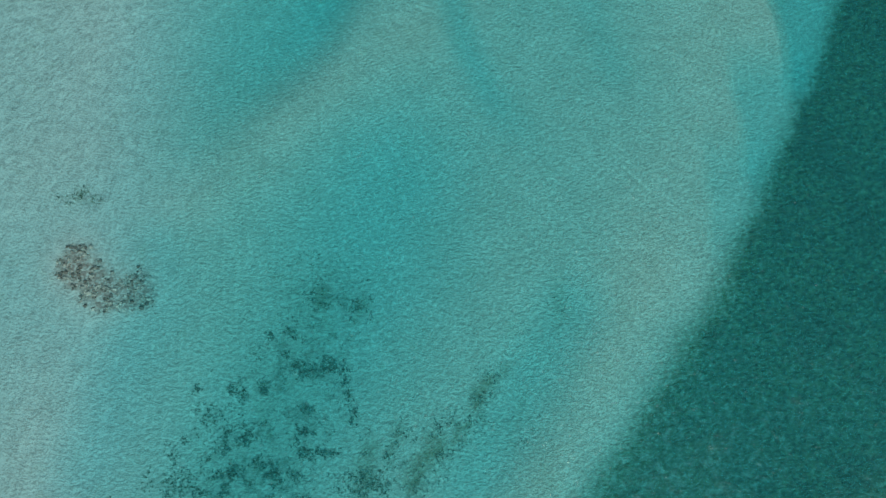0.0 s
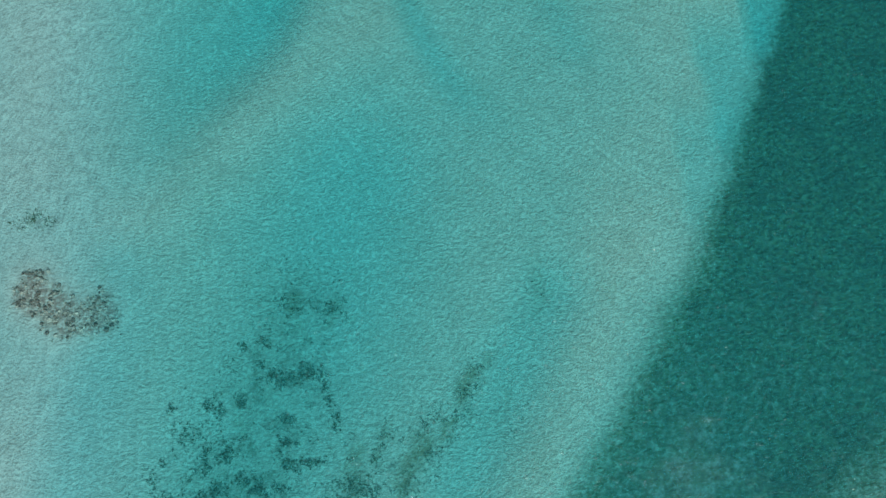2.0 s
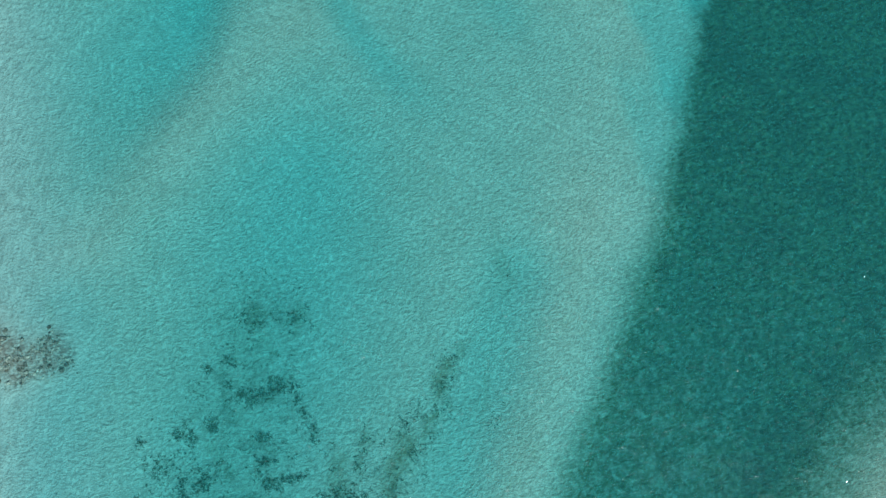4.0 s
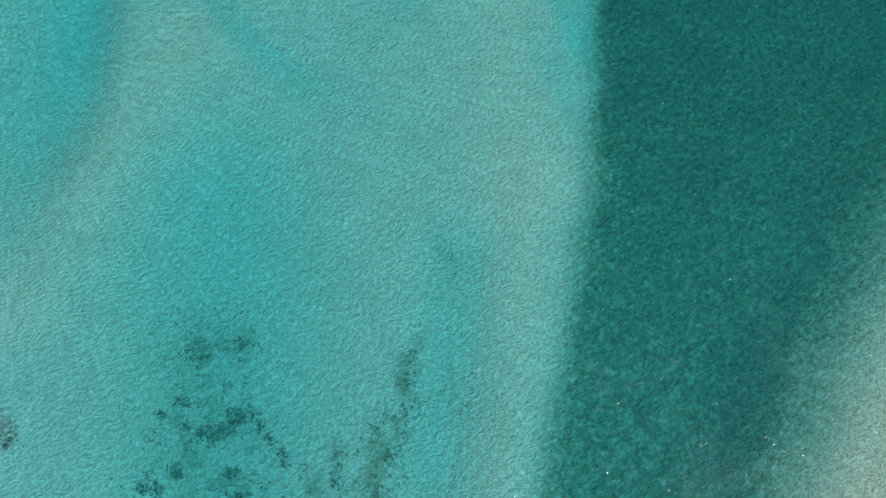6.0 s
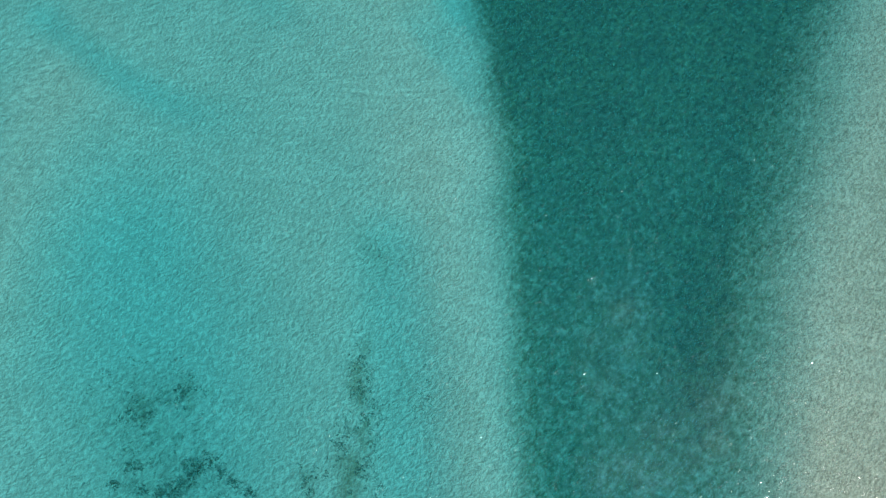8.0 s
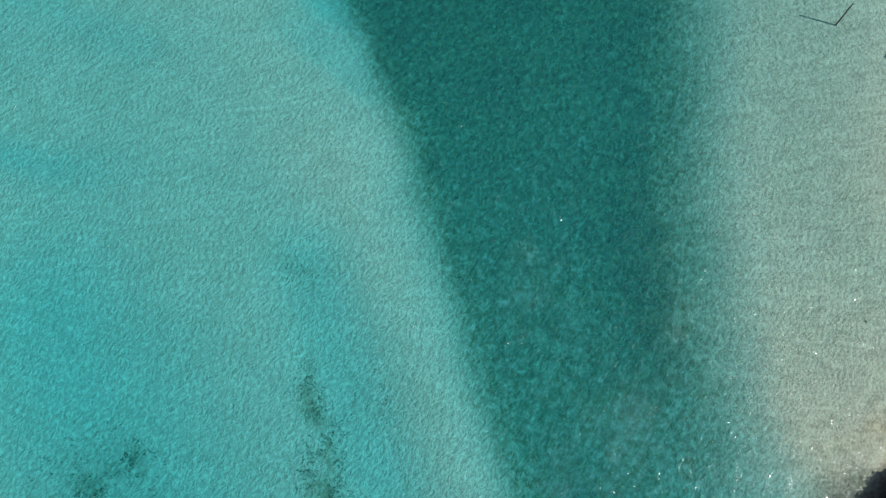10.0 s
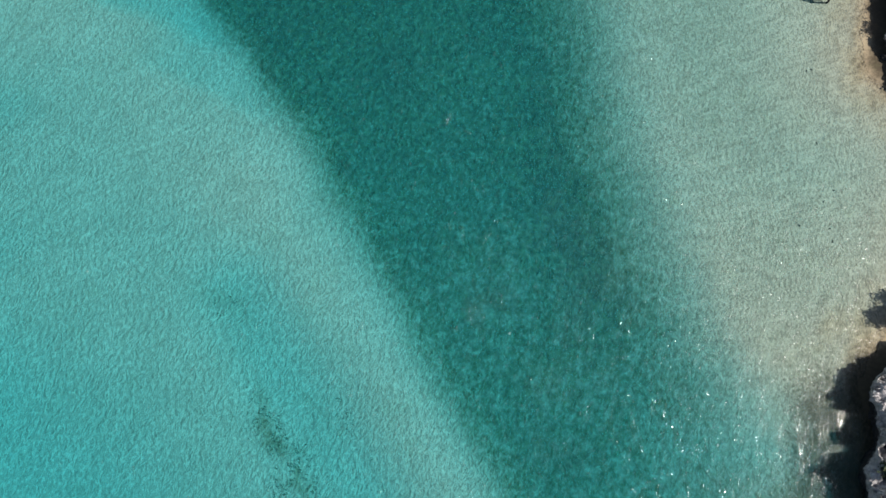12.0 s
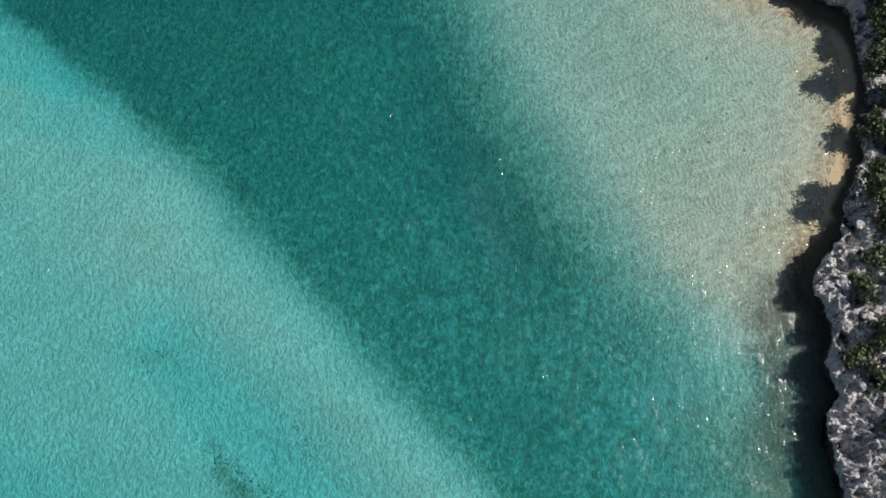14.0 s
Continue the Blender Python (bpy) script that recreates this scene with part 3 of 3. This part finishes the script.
for k in range(26):
    length = 0.8 * (2.6 / 0.8) ** rng.rand()
    way = radians(102) + rng.randn() * 0.55
    kx, ky = math.cos(way) * 2 * math.pi / length, math.sin(way) * 2 * math.pi / length
    wave += 0.0020 * length * np.sin(kx * WX + ky * WY + rng.rand() * 6.283)
calm = ramp(-90, -60, WX) * ramp(112, 84, WX) * ramp(-78, -50, WY) * ramp(100, 72, WY)
wave *= calm * (0.7 + 0.6 * fbm(WX * 0.12, WY * 0.12, 2, 51))
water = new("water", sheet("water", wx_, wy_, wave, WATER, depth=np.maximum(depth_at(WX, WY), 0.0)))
tagged(water, "clear turquoise sea water with fine wind ripples", "water", kind="structure")


# ---------------------------------------------------------------- blades and lumps
def blades(name, px, py, pz, size, mat, per=5, rs=None, flat=0.6):
    """Tufts of leaf blades, each a bent strip of two quads."""
    rs = rs or np.random.RandomState(1)
    n = len(px) * per
    bx = np.repeat(px, per) + rs.randn(n) * np.repeat(size, per) * 0.35
    by = np.repeat(py, per) + rs.randn(n) * np.repeat(size, per) * 0.35
    bz = np.repeat(pz, per)
    ln = np.repeat(size, per) * (0.5 + 0.7 * rs.rand(n))
    wd = ln * (0.10 + 0.10 * rs.rand(n))
    an = rs.rand(n) * 6.283
    dx, dy = np.cos(an), np.sin(an)
    co = np.empty((n, 6, 3), np.float32)
    for i, (out, up) in enumerate(((0.0, 0.0), (0.35 * flat, 0.55), (1.0 * flat, 0.75))):
        w = wd * (1.0, 0.9, 0.25)[i]
        for j, sgn in enumerate((-1, 1)):
            co[:, 2 * i + j, 0] = bx + dx * ln * out - dy * w * sgn
            co[:, 2 * i + j, 1] = by + dy * ln * out + dx * w * sgn
            co[:, 2 * i + j, 2] = bz + ln * up
    base = (np.arange(n) * 6)[:, None]
    quads = np.concatenate([base + np.array([[0, 1, 3, 2]]), base + np.array([[2, 3, 5, 4]])])
    return quad_mesh(name, co.reshape(-1, 3), quads, mat)


def scatter(fn, x0, x1, y0, y1, count, rs, floor=0.25):
    x, y = x0 + (x1 - x0) * rs.rand(count), y0 + (y1 - y0) * rs.rand(count)
    w = fn(x, y)
    ok = (w > floor) & (rs.rand(count) < w)
    return x[ok], y[ok]


rs = np.random.RandomState(7)
mx, my = scatter(weed_at, -12, 80, -34, 66, 34000, rs, 0.55)
thick = fbm(mx * 0.6, my * 0.6, 3, 61)
sel = thick > 0.46
mx, my = mx[sel], my[sel]
meadow = new("seagrass_meadow", blades("seagrass_meadow", mx, my, ground_height(mx, my) - 0.03, 0.14 + 0.16 * rs.rand(len(mx)), GRASS, 5, rs))
tagged(meadow, "dark green seagrass meadow on the channel bed", "seagrass", kind="stuff")


rs = np.random.RandomState(17)
sx, sy = scatter(speck_cover, -34, 10, -12, 26, 26000, rs, 0.12)
specks = new("seaweed_scatter", blades("seaweed_scatter", sx, sy, ground_height(sx, sy) - 0.02, 0.08 + 0.10 * rs.rand(len(sx)), ALGA, 3, rs))
tagged(specks, "small tufts of dark seaweed strewn over the sand bank", "seaweed", kind="stuff")


def weed_clump(cx, cy, a, b, turn, power, label, mat=OLIVE):
    rs = np.random.RandomState(int(abs(cx * 37 + cy * 91)) + 3)
    n = int(190 * a * b * power) + 3
    r1, r2 = rs.randn(n) * a * 0.62, rs.randn(n) * b * 0.62
    c, s = math.cos(radians(turn)), math.sin(radians(turn))
    x, y = cx + r1 * c + r2 * s, cy - r1 * s + r2 * c
    keep = (fbm(x * 0.9, y * 0.9, 3, 77) > 0.42 + 0.1 * (1 - power))
    x, y = x[keep], y[keep]
    z = ground_height(x, y) - 0.03
    root = new("seagrass_clump")
    root.location = (cx, cy, float(z.min()) if len(z) else -2.0)
    ob = new("blades", blades("blades", x - cx, y - cy, z - root.location.z, 0.12 + 0.15 * rs.rand(len(x)), mat, 4, rs))
    ob.parent = root
    tagged(ob, kind="stuff")
    return tagged(root, label, "seagrass", "weed clumps on the sand bank")


for c in DARK_CLUMPS:
    weed_clump(*c, "dense dark seaweed clump on pale sand under water", ALGA)
for c in SOFT_CLUMPS:
    weed_clump(*c, "thin olive seagrass patch on turquoise sand bank")
for c in SMALL_CLUMPS:
    weed_clump(*c, "small dark tuft of seaweed on turquoise sand bank", ALGA)
for c in FAINT_CLUMPS:
    weed_clump(*c, "sparse faint seagrass patch on pale sand")


def lump_mesh(name, seed, mat, rough=0.35, sub=2, squash=0.7):
    """A knobbly stone about one metre across."""
    bm = bmesh.new()
    bmesh.ops.create_icosphere(bm, subdivisions=sub, radius=0.5)
    off = Vector((seed * 3.7, seed * 1.9, seed * 5.1))
    for v in bm.verts:
        d = noise.noise(v.co * 2.2 + off) * rough + noise.noise(v.co * 5.5 + off) * rough * 0.5
        v.co *= 1 + d
        v.co.z *= squash
    me = bpy.data.meshes.new(name)
    bm.to_mesh(me)
    bm.free()
    me.materials.append(mat)
    return me


def coral_patch():
    rs = np.random.RandomState(12)
    root = new("coral_reef")
    root.location = (-37.5, 19.5, 0)
    tagged(root, "shallow patch of brown coral rubble and weed on sand", "coral reef")
    x, y = scatter(reef_cover, -46, -28, 12, 29, 5200, rs)
    keep = fbm(x * 1.3, y * 1.3, 3, 83) > 0.40
    x, y = x[keep], y[keep]
    z = ground_height(x, y)
    heads = [lump_mesh("coral_head", 20 + k, CORAL, 0.55, 2, 0.75) for k in range(5)]
    for k in range(min(290, len(x))):
        ob = new("coral_head", heads[k % 5])
        ob.parent = root
        sc = 0.12 + 0.38 * rs.rand() ** 2
        ob.matrix_local = Matrix.Translation(Vector((x[k], y[k], z[k] + 0.1 * sc)) - root.location) @ Matrix.Rotation(rs.rand() * 6.28, 4, 'Z') @ Matrix.Scale(sc, 4)
    me = blades("weed", x - root.location.x, y - root.location.y, z - 0.02, 0.10 + 0.13 * rs.rand(len(x)), ALGA, 2, rs)
    w = new("weed", me)
    w.parent = root
    tagged(w, "dark brown algae between the coral", kind="stuff")


coral_patch()


# ---------------------------------------------------------------- the limestone cliff
def smooth_line(pts, step):
    """Points and outward (seaward) normals along a polyline, rounded off."""
    p = np.array([(v.x, v.y) for v in pts])
    seg = np.hypot(*np.diff(p, axis=0).T)
    s = np.concatenate([[0], np.cumsum(seg)])
    q = np.arange(0, s[-1], step)
    xy = np.stack([np.interp(q, s, p[:, 0]), np.interp(q, s, p[:, 1])], 1)
    k = int(0.8 / step)
    ker = np.ones(2 * k + 1) / (2 * k + 1)
    pad = np.pad(xy, ((k, k), (0, 0)), mode="edge")
    xy = np.stack([np.convolve(pad[:, i], ker, "valid") for i in (0, 1)], 1)
    tan = np.gradient(xy, axis=0)
    tan /= np.hypot(tan[:, 0], tan[:, 1])[:, None]
    return xy, np.stack([-tan[:, 1], tan[:, 0]], 1)


def cliff():
    xy, nor = smooth_line([p for p in CLIFF if -45 < p.x < 130], 0.16)
    # profile: metres seaward and height, from the undercut foot over the lip to the flat top
    foot = [(0.3, -1.6), (0.1, -0.4), (-0.15, 0.2), (-0.1, 0.6), (0.1, 1.0), (0.3, 1.4), (0.4, 1.8), (0.35, 2.1), (0.15, 2.3)]
    outs = [a for a, _ in foot] + [-0.15 - 0.2 * k for k in range(22)] + [-4.8 - 0.5 * k for k in range(18)]
    ups = [b for _, b in foot] + [2.45 + 0.02 * k for k in range(22)] + [2.9] * 18
    outs, ups = np.array(outs), np.array(ups)
    n, m = len(xy), len(outs)
    X = xy[:, None, 0] + nor[:, None, 0] * outs[None, :]
    Y = xy[:, None, 1] + nor[:, None, 1] * outs[None, :]
    s = np.arange(n)[:, None] * 0.16 + 0 * X
    tall = (0.40 + 1.1 * fbm(xy[:, 0] * 0.22, xy[:, 1] * 0.22, 3, 90)) * (1.0 - 0.6 * np.exp(-((xy[:, 0] - 46.2) / 1.6) ** 2)) * low_rock(xy[:, 0])
    Z = ups[None, :] * np.where(ups[None, :] > 0.5, tall[:, None], 1.0)
    q = s + 0.6 * Z
    push = 1.5 * (fbm(q * 0.45, Z * 0.5, 4, 93) - 0.5) + 0.5 * (np.abs(fbm(q * 1.7, Z * 1.3, 3, 95) - 0.5) * 2)
    push = push * np.where(outs[None, :] > -0.5, 1.0, 0.35)
    X = X + nor[:, None, 0] * push
    Y = Y + nor[:, None, 1] * push
    top = ramp(0.8, 1.6, Z)
    crag = 1.0 - 2 * np.abs(fbm(X * 0.55, Y * 0.55, 4, 97) - 0.5) * 2
    fine = 1.0 - 2 * np.abs(fbm(X * 1.9, Y * 1.9, 3, 99) - 0.5) * 2
    tiny = 1.0 - 2 * np.abs(fbm(X * 4.5, Y * 4.5, 2, 103) - 0.5) * 2
    Z = Z + top * low_rock(X) * (1.1 * (crag - 0.4) + 0.65 * (fine - 0.4) + 0.26 * (tiny - 0.4))
    co = np.stack([X, Y, Z], -1).reshape(-1, 3)
    i = np.arange(n * m).reshape(n, m)
    quads = np.stack([i[:-1, :-1], i[:-1, 1:], i[1:, 1:], i[1:, :-1]], -1).reshape(-1, 4)
    ob = new("cliff", quad_mesh("cliff", co, quads, ROCK))
    return tagged(ob, "jagged grey limestone sea cliff, undercut at the foot", "cliff", kind="structure")


cliff()

stone_meshes = [lump_mesh("boulder", k, ROCK, 0.5, 3, 0.7) for k in range(5)]
rs = np.random.RandomState(5)
foot_xy, foot_n = smooth_line([p for p in CLIFF if -5 < p.x < 90], 0.5)
for k in range(70):
    i = rs.randint(0, len(foot_xy))
    out = rs.uniform(-6.5, 0.8)
    x, y = foot_xy[i] + foot_n[i] * out
    sc = rs.uniform(0.5, 1.5) if out < 0 else rs.uniform(0.3, 0.8)
    z = float(ground_height(np.array([x]), np.array([y]))[0]) if out > 0 else rs.uniform(2.1, 2.7) * float(low_rock(x))
    b = new("boulder", stone_meshes[k % 5])
    b.matrix_world = Matrix.Translation((x, y, z + 0.1 * sc)) @ Euler((rs.rand() * 0.6, rs.rand() * 0.6, rs.rand() * 6.3)).to_matrix().to_4x4() @ Matrix.Scale(sc, 4)
    tagged(b, "rough grey limestone boulder on the cliff" if out < 0 else "grey limestone boulder at the cliff foot", "rock", "boulders along the cliff")


# ---------------------------------------------------------------- scrub on the cliff
def leaf_cloud(name, seed, radius, height, leaves):
    """A crown of many small leaves in uneven clumps on twigs."""
    rs = np.random.RandomState(seed)
    n_c = 15
    cen = rs.randn(n_c, 3) * np.array([radius * 0.42, radius * 0.42, height * 0.16]) + np.array([0, 0, height * 0.66])
    who = rs.randint(0, n_c, leaves)
    spread = radius * (0.14 + 0.16 * rs.rand(n_c))
    p = cen[who] + rs.randn(leaves, 3) * spread[who][:, None] * np.array([1, 1, 0.7])
    p[:, 2] = np.maximum(p[:, 2], 0.15)
    ax = rs.randn(leaves, 3)
    ax /= np.linalg.norm(ax, axis=1)[:, None]
    bx = np.cross(ax, rs.randn(leaves, 3))
    bx /= np.linalg.norm(bx, axis=1)[:, None]
    ln = (0.10 + 0.12 * rs.rand(leaves))[:, None]
    co = np.stack([p - ax * ln, p + bx * ln * 0.45, p + ax * ln, p - bx * ln * 0.45], 1).reshape(-1, 3)
    return quad_mesh(name, co, np.arange(leaves * 4).reshape(-1, 4), LEAF), cen


def shrub(seed, radius, height, leaves, label):
    root = new("shrub")
    tagged(root, label, "shrub", "scrub along the cliff")
    me, cen = leaf_cloud("crown", seed, radius, height, leaves)
    crown = new("crown", me)
    crown.parent = root
    bm = bmesh.new()
    rod(bm, (0, 0, -0.5), (0.05, 0.03, height * 0.4), 0.09, 0.06, 8)
    for c in cen[::2]:
        rod(bm, (0.05, 0.03, height * 0.33), tuple(c), 0.045, 0.012, 6)
    part("trunk", bm, BARK, root)
    return root


kinds = [shrub(1, 1.3, 2.0, 1700, "dark green salt-tolerant shrub on limestone"),
         shrub(2, 1.1, 1.5, 1800, "low olive green bush on the cliff top"),
         shrub(3, 1.4, 3.7, 1900, "tall feathery evergreen shrub at the cliff edge")]
SHRUBS = [(56.0, -39.6, 0), (54.3, -39.6, 0), (50.6, -39.3, 2), (51.6, -39.9, 2), (45.1, -39.6, 0), (39.4, -39.4, 2), (38.4, -39.8, 2),
          (58.5, -38.0, 0), (61.4, -35.0, 0), (62.4, -31.5, 1), (36.0, -40.6, 1), (32.6, -39.6, 1), (29.5, -38.6, 1), (26.0, -40.5, 0), (22.5, -40.6, 1),
          (19.0, -42.0, 0), (64.5, -30.5, 1), (67.0, -29.2, 0), (30.5, -42.0, 0), (36.5, -42.3, 0), (42.0, -42.0, 1), (47.0, -42.3, 1), (53.0, -42.0, 0), (57.0, -42.0, 2), (62.0, -39.0, 2),
          (57.6, -39.2, 0), (60.2, -36.4, 0), (58.6, -40.2, 2), (60.6, -38.4, 0), (55.2, -41.2, 0), (62.0, -33.6, 0), (61.6, -36.6, 2), (44.0, -41.4, 0), (49.0, -41.6, 0),
          (61.2, -35.4, 2), (60.2, -36.8, 2), (62.8, -34.6, 2), (63.8, -33.2, 2), (59.0, -38.2, 2), (61.8, -33.0, 0)]
for k, (x, y, which) in enumerate(SHRUBS):
    m = Matrix.Translation((x, y, 2.2 * float(low_rock(x)))) @ Matrix.Rotation(k * 1.7, 4, 'Z')
    copy_thing(kinds[which], m)
kinds[0].matrix_basis = Matrix.Translation((15.5, -43.0, 2.2))
kinds[1].matrix_basis = Matrix.Translation((24.0, -38.6, 2.1))
kinds[2].matrix_basis = Matrix.Translation((66.0, -31.0, 2.2))


# ---------------------------------------------------------------- the jetty
def jetty():
    root = new("jetty")
    tagged(root, "weathered grey plank jetty on dark timber piles", "jetty")
    root.matrix_world = Matrix.Translation((65.0, -18.6, 0)) @ Matrix.Rotation(radians(8), 4, 'Z')
    wide, long_, top = 2.4, 9.0, 1.15
    bm = bmesh.new()
    box(bm, (0, 0, -0.045), (0.19, wide, 0), 0.008)
    plank = bpy.data.meshes.new("plank")
    bm.to_mesh(plank)
    bm.free()
    plank.materials.append(DECK)
    rs = np.random.RandomState(2)
    for k in range(int(long_ / 0.2)):
        p = new("plank", plank)
        p.parent = root
        p.matrix_local = pose(k * 0.2 + 0.005, -wide + rs.uniform(-0.03, 0.03), top + rs.uniform(-0.006, 0.006), 0, 0, rs.uniform(-0.4, 0.4))
    for y in (-0.18, -wide / 2, -wide + 0.18):
        bm = bmesh.new()
        box(bm, (0.05, y - 0.06, top - 0.27), (long_, y + 0.06, top - 0.05), 0.01)
        part("beam", bm, PILE, root)
    for x in (0.12, 3.0, 6.0, 8.8):
        for y in (0.08, -wide - 0.08):
            bm = bmesh.new()
            rod(bm, (x, y, -1.6), (x, y, top + 0.12), 0.12, 0.11, 12)
            pile = part("pile", bm, PILE, root)
            bm = bmesh.new()
            rod(bm, (x, y, top + 0.12), (x, y, top + 0.22), 0.15, 0.10, 12)
            part("cap", bm, CAP, pile, "white conical pile cap")
        bm = bmesh.new()
        rod(bm, (x + 0.16, 0.0, 0.15), (x + 0.16, -wide, top - 0.15), 0.06, 0.06, 8)
        part("brace", bm, PILE, root)
        bm = bmesh.new()
        rod(bm, (x + 0.16, -wide, 0.15), (x + 0.16, 0.0, top - 0.15), 0.06, 0.06, 8)
        part("brace", bm, PILE, root)
    # dark upright boards on the seaward side, added to deepen shade under the deck
    for k in range(42):
        bm = bmesh.new()
        x = 0.75 + k * 0.195
        box(bm, (x, 0.0, -0.9 - 0.1 * rs.rand()), (x + 0.17, 0.05, top - 0.08 - 0.06 * rs.rand()), 0.008)
        part("side_board", bm, PILE, root)
    bm = bmesh.new()
    box(bm, (2.3, -1.9, top + 0.01), (2.5, -0.7, top + 0.2), 0.02)
    part("cleat_beam", bm, PILE, root, "dark timber mooring beam")
    return root


jetty()


def mooring_pole():
    root = new("mooring_pole")
    root.location = (67.1, -7.9, -1.2)
    tagged(root, "slim dark timber mooring pole standing in shallow water", "pole")
    bm = bmesh.new()
    rod(bm, (0, 0, 0), (0.1, 0.1, 4.2), 0.10, 0.07, 10)
    part("shaft", bm, PILE, root)
    bm = bmesh.new()
    rod(bm, (0.1, 0.1, 4.2), (0.1, 0.1, 4.32), 0.10, 0.08, 10)
    part("cap", bm, PILE, root)


mooring_pole()


# assumed roof out of view, placed to throw the square shadow beside the jetty
def shade_roof():
    root = new("shade_roof")
    root.matrix_world = Matrix.Translation((70.0, -18.7, 1.16)) @ Matrix.Rotation(radians(8), 4, 'Z')
    tagged(root, "unseen small thatched roof on posts, added to cast the square shadow by the jetty", "shelter")
    for x in (-1.1, 1.1):
        for y in (-0.85, 0.85):
            bm = bmesh.new()
            rod(bm, (x, y, 0), (x, y, 3.1), 0.06, 0.05, 8)
            part("post", bm, PILE, root)
    bm = bmesh.new()
    low = [bm.verts.new((x, y, 3.0)) for x, y in ((-1.35, -1.05), (1.35, -1.05), (1.35, 1.05), (-1.35, 1.05))]
    tip = bm.verts.new((0, 0, 3.5))
    for a in range(4):
        bm.faces.new((low[a], low[(a + 1) % 4], tip))
    bm.faces.new(low[::-1])
    bmesh.ops.recalc_face_normals(bm, faces=bm.faces)
    part("thatch", bm, THATCH, root)


shade_roof()


# ---------------------------------------------------------------- sea cucumbers on the sand
def cucumber_mesh():
    bm = bmesh.new()
    bmesh.ops.create_uvsphere(bm, u_segments=10, v_segments=8, radius=0.5)
    for v in bm.verts:
        v.co.x *= 0.46
        v.co.y = v.co.y * 0.20 + 0.05 * math.sin(v.co.x * 9)
        v.co.z *= 0.18
        v.co *= 1 + 0.12 * noise.noise(v.co * 14)
    me = bpy.data.meshes.new("sea_cucumber")
    bm.to_mesh(me)
    bm.free()
    me.materials.append(CUCUMBER)
    return me


crawl = cucumber_mesh()
for k, (x, y) in enumerate([(57.3, -21.6), (57.6, -22.0), (58.4, -28.6), (50.4, -24.9), (46.5, -27.8), (45.0, -27.3), (41.8, -26.0), (42.7, -28.6), (41.6, -29.2)]):
    c = new("sea_cucumber", crawl)
    z = float(ground_height(np.array([x]), np.array([y]))[0])
    c.matrix_world = pose(x, y, z + 0.04, 0, 0, k * 67) @ Matrix.Scale(0.55, 4)
    tagged(c, "black sea cucumber lying on pale sand under water", "sea cucumber", "sea cucumbers off the beach")
